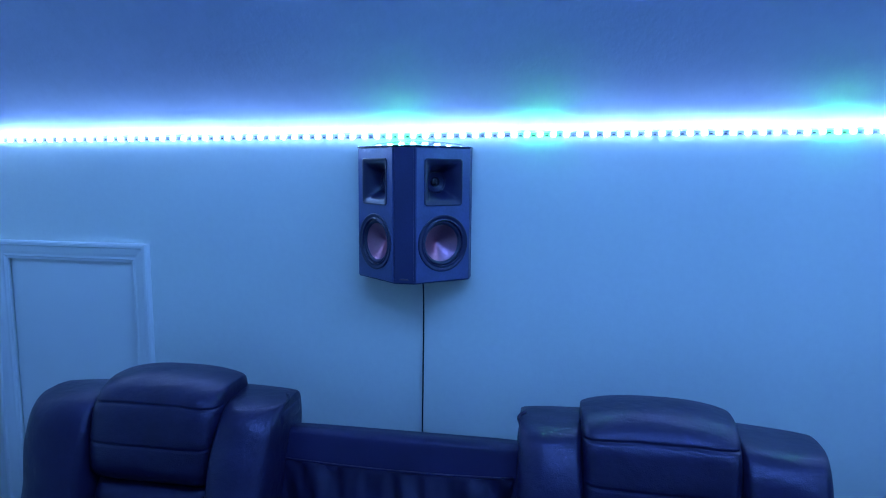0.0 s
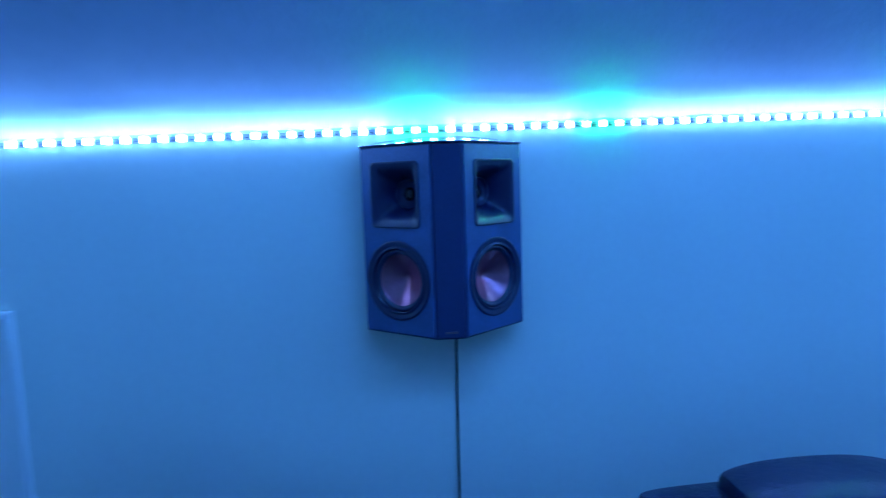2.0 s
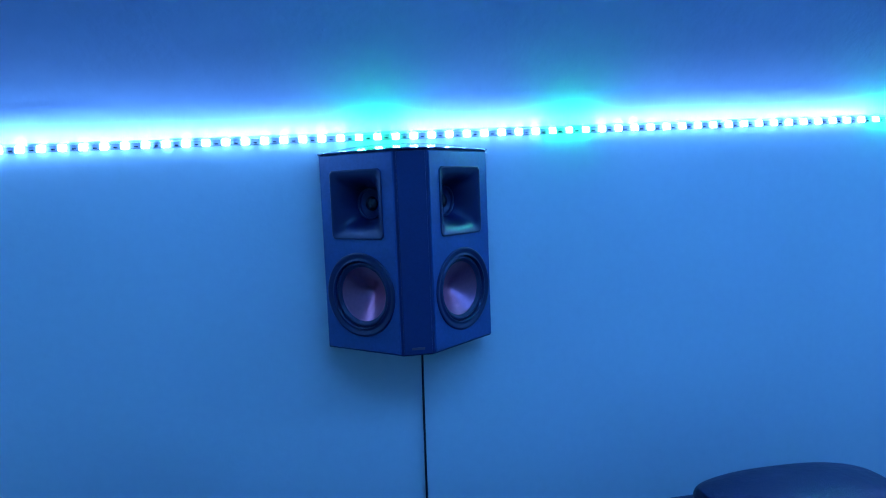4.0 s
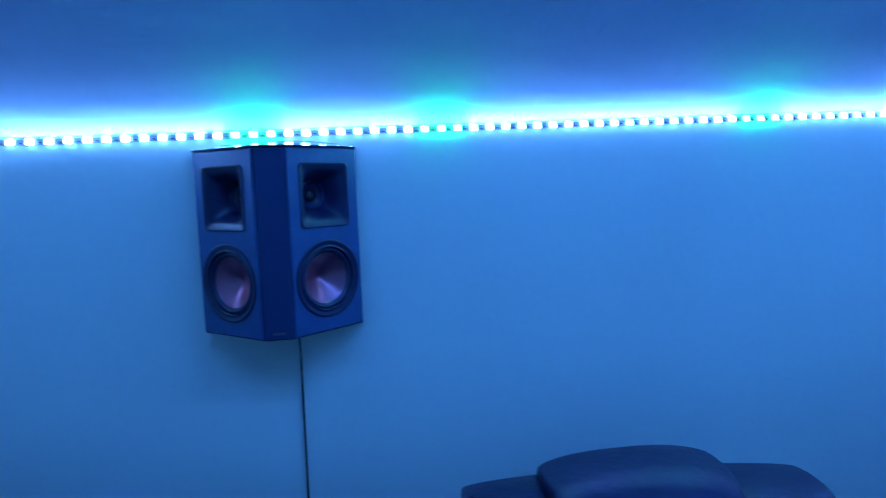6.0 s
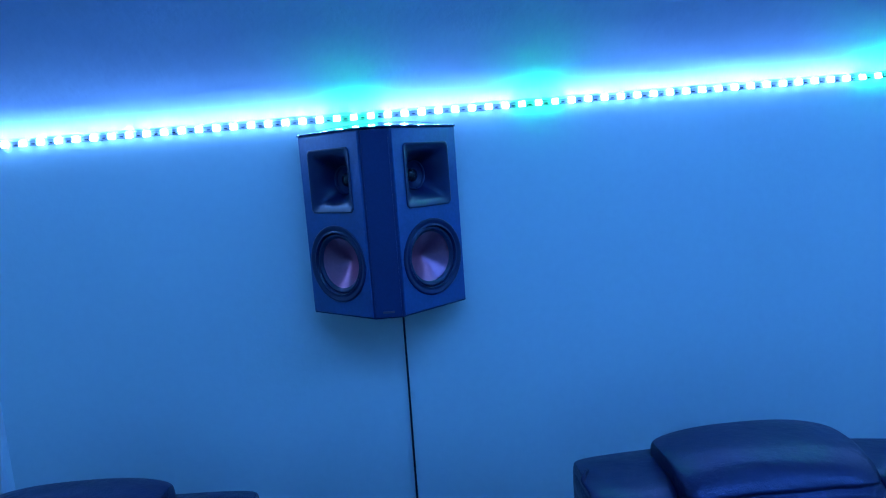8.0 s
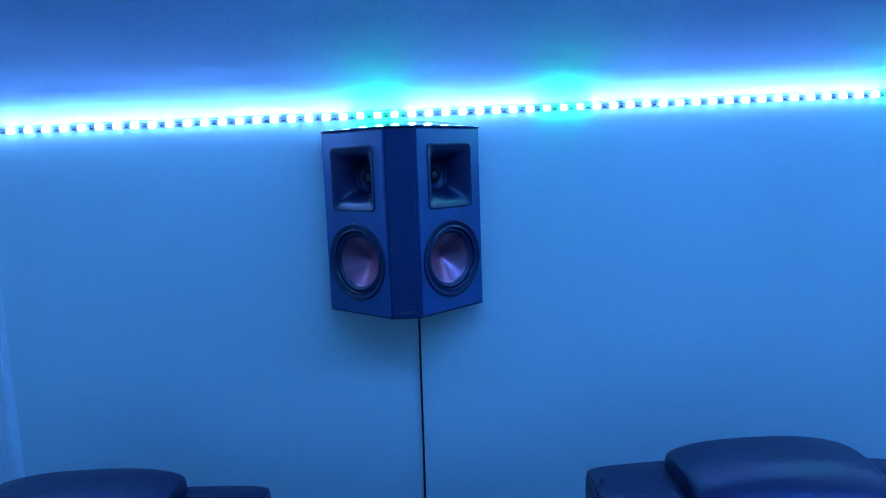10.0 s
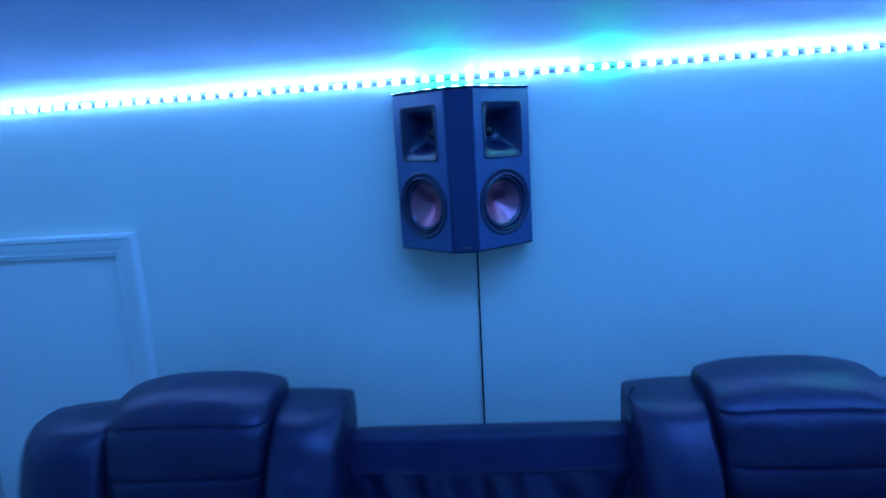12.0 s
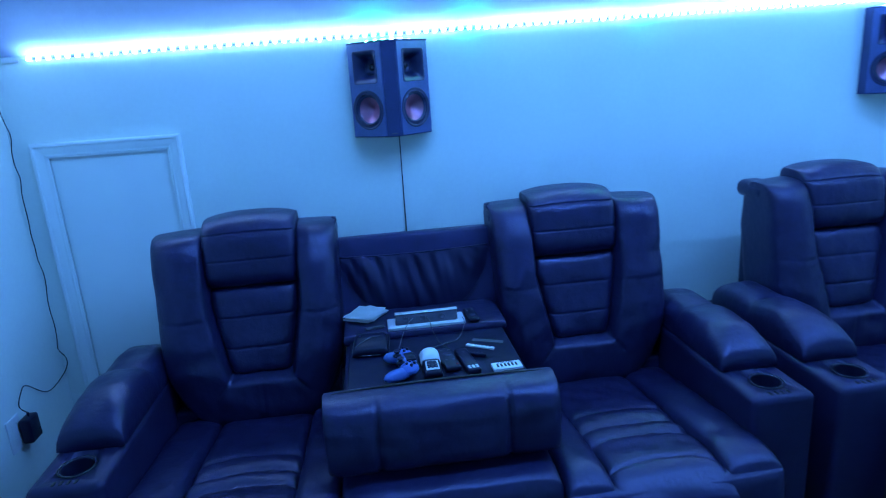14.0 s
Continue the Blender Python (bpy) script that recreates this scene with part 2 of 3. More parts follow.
def slab(y0, f0, y1, f1, up):
    return rings([[(x, y0, f0(x)), (x, y1, f1(x)), (x, y1 + up[0], f1(x) + up[1]), (x, y0 + up[0], f0(x) + up[1])] for x in (X0 - 0.12, X1 + 0.12)])


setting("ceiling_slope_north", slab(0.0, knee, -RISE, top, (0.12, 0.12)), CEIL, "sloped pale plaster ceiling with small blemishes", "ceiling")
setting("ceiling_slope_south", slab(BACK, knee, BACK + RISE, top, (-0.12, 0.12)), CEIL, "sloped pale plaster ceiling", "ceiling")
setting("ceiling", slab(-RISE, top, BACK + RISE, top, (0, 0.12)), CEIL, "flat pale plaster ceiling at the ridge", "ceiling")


def on_slope(x, s, h):
    """A place on the sloped ceiling: s up the slope from the wall, h below the plaster."""
    q = math.sqrt(0.5)
    return (x, -s * q - h * q, knee(x) + s * q - h * q)


def joint_ridge():
    """The taped joint: a thin fillet of filler that ends in an uneven ridge."""
    bm = bmesh.new()
    rows = []
    for i in range(241):
        x = X0 + (X1 - X0) * i / 240
        end = 0.07 + 0.008 * noise.noise(Vector((x * 2.5, 1, 0))) + 0.003 * noise.noise(Vector((x * 14, 2, 0)))
        thick = 0.0005 + 0.0005 * noise.noise(Vector((x * 6, 3, 0)))
        rows.append([bm.verts.new(on_slope(x, s, h)) for s, h in ((0.012, -0.001), (0.03, thick * 0.25), (0.055, thick * 0.75), (end, thick), (end + 0.012, thick * 0.5), (end + 0.03, -0.0006))])
    for a, b in zip(rows, rows[1:]):
        for k in range(5):
            bm.faces.new((a[k], a[k + 1], b[k + 1], b[k]))
    return bm


def specks():
    """Small dabs and drips of filler left in the paint."""
    bm = bmesh.new()
    rng = random.Random(5)
    for k in range(70):
        x = rng.uniform(-0.15, 0.55) if k < 50 else rng.uniform(-1.0, 1.6)
        s = 0.092 + abs(rng.gauss(0, 0.06))
        a, b, h = rng.uniform(0.002, 0.009), rng.uniform(0.001, 0.003), rng.uniform(0.0002, 0.0006)
        c = [on_slope(x + a * math.cos(t), s + b * math.sin(t), 0.0002) for t in [math.pi * j / 4 for j in range(8)]]
        tip = bm.verts.new(on_slope(x, s, h))
        ring = [bm.verts.new(p) for p in c]
        for j in range(8):
            bm.faces.new((ring[j], ring[(j + 1) % 8], tip))
    return bm


slope = bpy.data.objects["ceiling_slope_north"]
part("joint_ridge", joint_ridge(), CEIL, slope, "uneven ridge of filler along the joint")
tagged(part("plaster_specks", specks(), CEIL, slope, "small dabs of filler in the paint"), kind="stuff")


# ---- the small access door in the knee wall ----
def access_door():
    r = tagged(new("door_1"), "low white access door with moulded casing in the knee wall", "door", kind="structure")
    r.location = (-1.072, 0, 0)
    xl, xr, zt, w = -1.34, -0.804, 1.298, 0.056

    def casing(name, pts_of):
        # stepped moulding profile: (offset across the board, how far it stands out)
        prof = [(0, 0), (0, 0.018), (0.004, 0.021), (0.012, 0.021), (0.016, 0.017), (0.032, 0.014), (0.041, 0.011), (0.047, 0.011), (0.051, 0.008), (w, 0.007), (w, 0)]
        part(name, rings([[pts_of(o, e, k) for o, e in prof] for k in (0, 1)]), TRIM, r, smooth=False)

    casing("casing", lambda o, e, k: (xl + o, -e, zt - o if k else 0.06))
    casing("casing", lambda o, e, k: (xr - o, -e, zt - o if k else 0.06))
    casing("casing", lambda o, e, k: (xl + o if k else xr - o, -e, zt - o))
    cut(bpy.data.objects["wall_north"], [box(xl + w - 0.006, xr - w + 0.006, -0.01, 0.14, 0.06, zt - w + 0.006)])
    part("door_leaf", box(xl + w - 0.002, xr - w + 0.002, 0.006, 0.036, 0.064, zt - w + 0.001, 0.0015, 1), TRIM, r, "flat white painted door leaf, set back and shut", smooth=False)
    part("door_stop", box(xl + w - 0.005, xr - w + 0.005, 0.038, 0.06, 0.062, zt - w + 0.005), TRIM, r, smooth=False)


access_door()
setting("baseboard", box(-0.80, X1, -0.014, 0.0, 0.0, 0.11, 0.004), TRIM, "white painted baseboard along the knee wall", "baseboard")


# ---- the LED strip ----
PITCH = 0.0333
GREEN_SPOTS = (-0.035, 0.335, 1.02)


def led_strip():
    zs = lambda x: knee(x) - 0.0155
    r = root("led_strip", -1.29, 0.0, zs(-1.29), "lit blue-white LED strip along the top of the knee wall", "light strip", "LED strips")
    ends = (-1.29, X1 - 0.02)
    board = part("strip_board", rings([[(x, -0.0025, zs(x)), (x, -0.0005, zs(x)), (x, -0.0005, zs(x) + 0.01), (x, -0.0025, zs(x) + 0.01)] for x in ends]), BOARD, r, "flexible pale circuit board", smooth=False)
    first, chip = {}, None
    for i in range(int((X1 - 0.04 + 1.275) / PITCH)):
        x = -1.275 + i * PITCH
        green = any(abs(x - g) < 0.055 for g in GREEN_SPOTS)
        if green not in first:
            bm = box(x - 0.007, x + 0.007, -0.0075, -0.0024, zs(x) - 0.0015, zs(x) + 0.0105, 0.0022, 2)
            bmesh.ops.rotate(bm, verts=bm.verts, cent=(x, -0.0024, zs(x) + 0.0105), matrix=Matrix.Rotation(radians(-12), 3, "X"))
            led = part("led", bm, LED_CYAN if green else LED_MAIN, r, "greenish LED" if green else "", smooth=False)
            led.data.materials.append(LED_BODY_CYAN if green else LED_BODY)
            for f in led.data.polygons:
                if f.normal.z < -0.7 or abs(f.normal.x) > 0.8 or f.normal.y > 0.2:
                    f.material_index = 1
            first[green] = (led, x)
        else:
            src, sx = first[green]
            ob = new("led", src.data)
            ob.parent = r
            ob.location = (x - sx, 0, zs(x) - zs(sx))
            if green:
                tagged(ob, "greenish LED")
        if chip is None:
            chip, cx = part("resistor", box(x + PITCH / 2 - 0.0032, x + PITCH / 2 + 0.0032, -0.0036, -0.0024, zs(x) + 0.0028, zs(x) + 0.0048, 0.0004, 1), INK, board, smooth=False), x
        else:
            dot = new("resistor", chip.data)
            dot.parent = board
            dot.location = (x - cx, 0, zs(x) - zs(cx))


def fill_strip():
    """An unseen strip, assumed along the flat ceiling, added to light wall and seats."""
    y = -1.25
    r = root("led_strip", X0 + 0.9, y, top(X0), "unseen violet-blue LED strip added under the flat ceiling as fill", "light strip", "LED strips")
    part("strip_board", rings([[(x, y - 0.005, top(x) - 0.003), (x, y + 0.005, top(x) - 0.003), (x, y + 0.005, top(x) - 0.0005), (x, y - 0.005, top(x) - 0.0005)] for x in (X0 + 0.9, X1 - 0.05)]), BOARD, r, smooth=False)
    src = None
    for i in range(int((X1 - X0 - 0.99) / (2 * PITCH))):
        x = X0 + 0.92 + i * 2 * PITCH
        if src is None:
            src, sx = part("led", box(x - 0.006, x + 0.006, y - 0.005, y + 0.005, top(x) - 0.008, top(x) - 0.0028, 0.001, 1), LED_FILL, r, smooth=False), x
        else:
            ob = new("led", src.data)
            ob.parent = r
            ob.location = (x - sx, 0, top(x) - top(sx))


led_strip()
fill_strip()


# ---- surround speaker ----
def speaker(xc, label, dz=0.0):
    """Wedge-shaped surround speaker: two slanted baffles either side of a narrow nose."""
    zt, zb = 1.584 + dz, 1.236 + dz
    r = root("surround_speaker", xc, 0.0, zb, label, "speaker", "surround speakers")
    outline = [(-0.149, -0.001), (-0.149, -0.044), (-0.0255, -0.149), (0.0255, -0.149), (0.149, -0.044), (0.149, -0.001)]
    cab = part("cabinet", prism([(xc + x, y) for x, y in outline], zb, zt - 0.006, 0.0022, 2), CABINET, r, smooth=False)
    cutters, later = [], []
    for sgn in (-1, 1):
        a, b = Vector((xc + sgn * 0.149, -0.044, 0)), Vector((xc + sgn * 0.0255, -0.149, 0))
        along = (b - a).normalized() * sgn * -1
        out = Vector((sgn * (0.149 - 0.044), -0.121, 0)).normalized()
        mid = (a + b) / 2

        def at(u, h, z, mid=mid, along=along, out=out):
            """u across the baffle, h out of it."""
            p = mid + along * u + out * h
            return (p.x, p.y, z)

        # baffle plate
        hw = (b - a).length / 2
        loops = [[at(-hw + 0.003 + e, h, zb + 0.004 + e), at(hw - 0.003 - e, h, zb + 0.004 + e), at(hw - 0.003 - e, h, zt - 0.009 - e), at(-hw + 0.003 + e, h, zt - 0.009 - e)] for h, e in ((-0.004, 0), (0.0025, 0), (0.0035, 0.0012))]
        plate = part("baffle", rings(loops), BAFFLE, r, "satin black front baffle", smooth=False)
        zh, zw = 1.4905 + dz, 1.3365 + dz
        hs = 0.053
        hole = [[at(u * (hs - 0.004), h, zh + w * (hs - 0.003) * 1.05) for u, w in ((-1, -1), (1, -1), (1, 1), (-1, 1))] for h in (-0.05, 0.02)]
        circle = [2 * math.pi * k / 48 for k in range(48)]
        round_hole = [[at(0.066 * math.cos(t), h, zw + 0.066 * math.sin(t)) for t in circle] for h in (-0.034, 0.02)]
        cut(plate, [rings(hole), rings(round_hole)])
        cutters += [rings([list(l) for l in hole]), rings([list(l) for l in round_hole])]
        later.append((at, zh, zw, hs))
    cut(cab, cutters)
    for at, zh, zw, hs in later:
        # horn: a square mouth that narrows to a round throat
        n = 64
        loops = []

        def square(t, s):
            c, d = math.cos(t), math.sin(t)
            k = 1 / (abs(c) ** 30 + abs(d) ** 30) ** (1 / 30)
            return c * k * s, d * k * s * 1.07

        ang = [2 * math.pi * (k + 0.5) / n for k in range(n)]
        loops.append([at(square(t, hs + 0.002)[0], 0.002, zh + square(t, hs + 0.002)[1]) for t in ang])
        loops.append([at(square(t, hs + 0.002)[0], 0.0050, zh + square(t, hs + 0.002)[1]) for t in ang])
        loops.append([at(square(t, hs + 0.001)[0], 0.0056, zh + square(t, hs + 0.001)[1]) for t in ang])
        loops.append([at(square(t, hs - 0.001)[0], 0.005, zh + square(t, hs - 0.001)[1]) for t in ang])
        for k in range(1, 13):
            f = k / 12
            m = f ** 1.3
            loop = []
            for t in ang:
                sx, sz = square(t, hs - 0.002)
                cx, cz = 0.0265 * math.cos(t), 0.0265 * math.sin(t)
                w = f ** 0.72
                loop.append(at(sx + (cx - sx) * w, 0.0045 - 0.044 * m, zh + sz + (cz - sz) * w))
            loops.append(loop)
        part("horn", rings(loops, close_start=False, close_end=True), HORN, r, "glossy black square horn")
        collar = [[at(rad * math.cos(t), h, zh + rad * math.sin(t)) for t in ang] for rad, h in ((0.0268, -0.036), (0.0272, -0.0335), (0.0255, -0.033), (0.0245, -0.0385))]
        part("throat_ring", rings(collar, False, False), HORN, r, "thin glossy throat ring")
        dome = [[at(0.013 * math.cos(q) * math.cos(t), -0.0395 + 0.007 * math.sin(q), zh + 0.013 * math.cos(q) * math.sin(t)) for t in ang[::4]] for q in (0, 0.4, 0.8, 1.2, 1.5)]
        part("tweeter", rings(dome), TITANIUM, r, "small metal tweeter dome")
        # woofer: trim ring, rubber surround, copper cone
        circ = [2 * math.pi * k / 72 for k in range(72)]

        def lathe(profile):
            return rings([[at(rad * math.cos(t), h, zw + rad * math.sin(t)) for t in circ] for rad, h in profile], False, False)

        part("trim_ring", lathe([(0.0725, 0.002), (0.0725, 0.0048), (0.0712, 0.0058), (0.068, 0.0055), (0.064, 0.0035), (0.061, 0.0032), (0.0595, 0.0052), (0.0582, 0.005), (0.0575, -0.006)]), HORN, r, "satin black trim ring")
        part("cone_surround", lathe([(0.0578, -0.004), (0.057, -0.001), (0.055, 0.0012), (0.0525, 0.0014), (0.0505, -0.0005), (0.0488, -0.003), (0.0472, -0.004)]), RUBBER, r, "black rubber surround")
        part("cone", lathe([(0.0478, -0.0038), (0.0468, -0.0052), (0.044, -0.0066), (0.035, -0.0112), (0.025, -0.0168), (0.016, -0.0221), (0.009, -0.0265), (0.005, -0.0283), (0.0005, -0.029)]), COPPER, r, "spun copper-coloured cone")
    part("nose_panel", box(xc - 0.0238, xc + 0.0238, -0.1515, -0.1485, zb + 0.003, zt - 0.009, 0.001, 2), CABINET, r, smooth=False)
    part("badge", box(xc - 0.011, xc + 0.011, -0.1524, -0.151, 1.2465 + dz, 1.2505 + dz), GREY_PLASTIC, r, "small dark badge", smooth=False)
    # crowned lid that rises towards the wall
    n = 40
    rows = []
    for k in range(n + 1):
        f = -1 + 2 * k / n
        x = 0.1505 * f
        front = -0.1525 if abs(x) < 0.0255 else -0.1525 + (abs(x) - 0.0255) * 0.105 / 0.125
        low, high = zt - 0.0035, zt - 0.0035 + 0.017 * (1 - abs(f) ** 2.4)
        prof = [(-0.002, zt - 0.007), (front, zt - 0.007), (front - 0.001, zt - 0.006)]
        prof += [(front + 0.001 - 0.002 * math.cos(q), low - 0.0015 + 0.0015 * math.sin(q)) for q in (0.0, 0.5, 1.0, 1.57)]
        prof += [(front + (-0.002 - front) * k, low + (high - low) * k) for k in (0.33, 0.67, 1.0)]
        rows.append([(xc + x, y, z) for y, z in prof])
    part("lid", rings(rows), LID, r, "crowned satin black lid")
    part("wall_bracket", box(xc - 0.03, xc + 0.03, -0.004, 0.0, 1.4 + dz, 1.5 + dz), PLASTIC, r, smooth=False)
    return r


speaker(0.0, "black wedge-shaped surround speaker with copper cones on the knee wall")
speaker(2.125, "black wedge-shaped surround speaker high on the wall beside the recliner", 0.018)

cord = root("speaker_wire", 0.012, -0.01, 0.1, "thin dark speaker wire hanging down the wall", "wire")
part("wire_run", tube(spline([(0.021, -0.03, 1.245), (0.0215, -0.014, 1.20), (0.021, -0.006, 1.1), (0.020, -0.005, 0.95), (0.019, -0.006, 0.8), (0.018, -0.006, 0.5), (0.02, -0.006, 0.12)]), 0.0022), WIRE, cord)


# ---- reclining seats ----
def lean(z):
    return -0.272 - (1.0 - z) * 0.205


def against(front=0.0):
    return lambda u, v, h: (u, lean(v) - front - h, v)


def one_seat(r, xc, outer, seed):
    """A seat: wings, headrest, back cushion, seat cushion. outer is +1 or -1, the side of the armrest."""
    hl = (0.320 if xc < 1 else 0.303) if outer < 0 else 0.288
    hr = 0.316 if outer > 0 else 0.288

    def inner(z):
        if z > 0.74:
            return 0.147
        if z > 0.52:
            return 0.147 - (0.74 - z) / 0.22 * 0.045
        return 0.102 - (0.52 - z) * 0.25

    part("back_board", box(xc - hl + 0.02, xc + hl - 0.02 + (hr - hl), -0.30, -0.20, 0.08, 0.93, 0.025), LEATHER_SIDE, r)

    part("seat_base", box(xc - hl, xc + hr, -0.5, -0.22, 0.05, 0.4, 0.02), LEATHER_SIDE, r)

    def step(x, w):
        f = min(1, max(0, x / w + 0.5))
        return f * f * (3 - 2 * f)

    def pressed(u, v):
        """The panel let into the middle, the swell of the wings, their cross seams and the creases at the panel's foot."""
        d = abs(u - xc)
        half = hr if u > xc else hl
        m = min(inner(v) - d, 0.55 * (v - 0.512))
        out = 0.07 * step(m + 0.002, 0.026)
        f = (d - inner(v)) / max(0.05, half - inner(v))
        if 0 < f < 1:
            out -= 0.02 * math.sin(math.pi * f) * step(v - 0.5, 0.12)
            out += 0.006 * math.exp(-((v - 0.712) / 0.0035) ** 2) * (1 + 0.3 * math.sin(u * 140))
        fold = (d - inner(0.512)) - (0.512 - v) * 0.8
        if 0.44 < v < 0.53:
            out += 0.008 * math.exp(-(fold / 0.006) ** 2) * step(v - 0.455, 0.03)
        if v < 0.5:
            out += 0.003 * math.exp(-((u - xc) / 0.004) ** 2)
        return out

    def bucket(u, v, h):
        ahead = min(1, max(0, (u - xc) * outer / 0.3)) * max(0, v - 0.8) * 0.25
        return (u, lean(v) - ahead - h, v)

    deep = lambda z: 0.165 - max(0, z - 0.75) * 0.09 - max(0, 0.62 - z) * 0.06
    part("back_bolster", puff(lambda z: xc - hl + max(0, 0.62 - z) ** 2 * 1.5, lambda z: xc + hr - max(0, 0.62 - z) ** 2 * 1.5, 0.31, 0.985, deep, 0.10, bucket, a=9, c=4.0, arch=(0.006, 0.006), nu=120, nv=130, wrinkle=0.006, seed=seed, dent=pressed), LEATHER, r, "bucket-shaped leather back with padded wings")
    seed += 2
    for side, half in (((1, hr),) if outer < 0 else ((-1, hl),)):
        run = [(xc + side * (half - 0.012 - max(0, 0.62 - z) * 0.1), lean(z) - 0.11 + max(0, z - 0.93) * 0.9, z) for z in [0.42 + 0.0275 * k for k in range(20)]]
        run += [(xc + side * (half - 0.004), lean(0.96) - 0.055, 0.968), (xc + side * (half + 0.002), lean(0.96) - 0.03, 0.978), (xc + side * (half - 0.012), lean(0.96) - 0.005, 0.982)]
        part("wing_piping", tube(spline(run, 3), 0.004, 6), LEATHER_SIDE, r)
    for side, half in ((1, hr), (-1, hl)):
        if side == outer and abs(xc) < 1:
            continue
        deep = 0.06 if side != outer else 0.095
        x0, x1 = sorted((xc + side * (half - 0.1), xc + side * (half + 0.003)))
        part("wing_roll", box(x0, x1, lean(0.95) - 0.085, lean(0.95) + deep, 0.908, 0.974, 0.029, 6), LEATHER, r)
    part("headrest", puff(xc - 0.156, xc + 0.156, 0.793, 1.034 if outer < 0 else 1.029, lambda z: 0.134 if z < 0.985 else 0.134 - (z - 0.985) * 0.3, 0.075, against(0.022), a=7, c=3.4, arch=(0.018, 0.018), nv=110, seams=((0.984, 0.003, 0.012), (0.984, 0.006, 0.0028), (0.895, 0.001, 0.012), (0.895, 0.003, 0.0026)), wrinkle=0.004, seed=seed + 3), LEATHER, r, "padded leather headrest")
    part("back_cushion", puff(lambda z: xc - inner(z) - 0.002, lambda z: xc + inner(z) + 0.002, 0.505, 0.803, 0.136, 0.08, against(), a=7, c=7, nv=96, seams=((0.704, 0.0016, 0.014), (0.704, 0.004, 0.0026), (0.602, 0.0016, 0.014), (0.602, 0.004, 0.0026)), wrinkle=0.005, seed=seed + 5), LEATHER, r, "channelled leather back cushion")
    # seat
    flat = lambda base: (lambda u, v, h: (u, v, base + h - 0.11 * (v + 0.95)))  # the seat dips towards the back
    drop = lambda v: 0.085 if v > -1.1 else 0.085 - (-1.1 - v) ** 2 * 3.0
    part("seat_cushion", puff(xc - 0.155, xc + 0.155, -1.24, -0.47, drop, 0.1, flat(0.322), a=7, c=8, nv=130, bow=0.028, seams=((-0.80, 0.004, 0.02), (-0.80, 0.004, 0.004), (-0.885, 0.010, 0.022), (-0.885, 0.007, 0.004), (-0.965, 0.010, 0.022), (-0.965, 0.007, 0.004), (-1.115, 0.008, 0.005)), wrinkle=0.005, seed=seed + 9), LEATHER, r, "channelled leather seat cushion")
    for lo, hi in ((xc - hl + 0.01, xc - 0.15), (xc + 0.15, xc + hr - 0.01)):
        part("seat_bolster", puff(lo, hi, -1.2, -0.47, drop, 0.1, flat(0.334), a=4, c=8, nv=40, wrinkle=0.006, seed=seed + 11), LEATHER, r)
        seed += 1
    part("footrest_panel", puff(xc - hl + 0.015, xc + hr - 0.015, 0.06, 0.40, 0.05, 0.03, lambda u, v, h: (u, -1.17 - h, v), a=8, c=6, seams=((0.24, 0.008, 0.008),), seed=seed + 13), LEATHER, r)


def armrest(r, x0, x1, seed):
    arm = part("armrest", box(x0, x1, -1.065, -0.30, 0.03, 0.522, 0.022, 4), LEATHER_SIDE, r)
    xm = (x0 + x1) / 2
    cut(arm, [rings([[(xm + 0.041 * math.cos(t), -0.972 + 0.041 * math.sin(t), z) for t in [2 * math.pi * k / 40 for k in range(40)]] for z in (0.40, 0.6)])])

    def rise(y):
        # low at the rear, a padded crown, and a rounded nose
        f = (y + 0.905) / 0.5
        return 0.05 + 0.062 * math.sin(min(1, max(0, f)) ** 0.75 * math.pi) if f < 0.62 else 0.092 + 0.008 * math.sin((f - 0.62) * 6)

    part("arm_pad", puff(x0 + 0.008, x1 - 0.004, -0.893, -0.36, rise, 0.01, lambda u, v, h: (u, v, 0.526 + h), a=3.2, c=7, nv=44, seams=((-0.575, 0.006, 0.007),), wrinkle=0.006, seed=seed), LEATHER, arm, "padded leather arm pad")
    circ = [2 * math.pi * k / 40 for k in range(40)]
    prof = [(0.0375, 0.41), (0.04, 0.521), (0.0408, 0.525), (0.043, 0.526), (0.046, 0.525), (0.0475, 0.5215)]
    cup = part("cup_holder", rings([[(xm + a * math.cos(t), -0.972 + a * math.sin(t), z) for t in circ] for a, z in prof], True, False), PLASTIC, arm, "black cup holder")
    part("rim_ring", rings([[(xm + a * math.cos(t), -0.972 + a * math.sin(t), z) for t in circ] for a, z in [(0.0445, 0.5252), (0.0452, 0.527), (0.047, 0.5268), (0.048, 0.5235)]], False, False), GLOSS, cup, "thin glossy dark ring")
    for k in range(4):
        part("control_slot", box(xm - 0.034 + 0.018 * k, xm - 0.026 + 0.018 * k, -1.046, -1.028, 0.5215, 0.5235, 0.0008, 1), GLOSS, arm, "small dark control slot", smooth=False)
    return arm


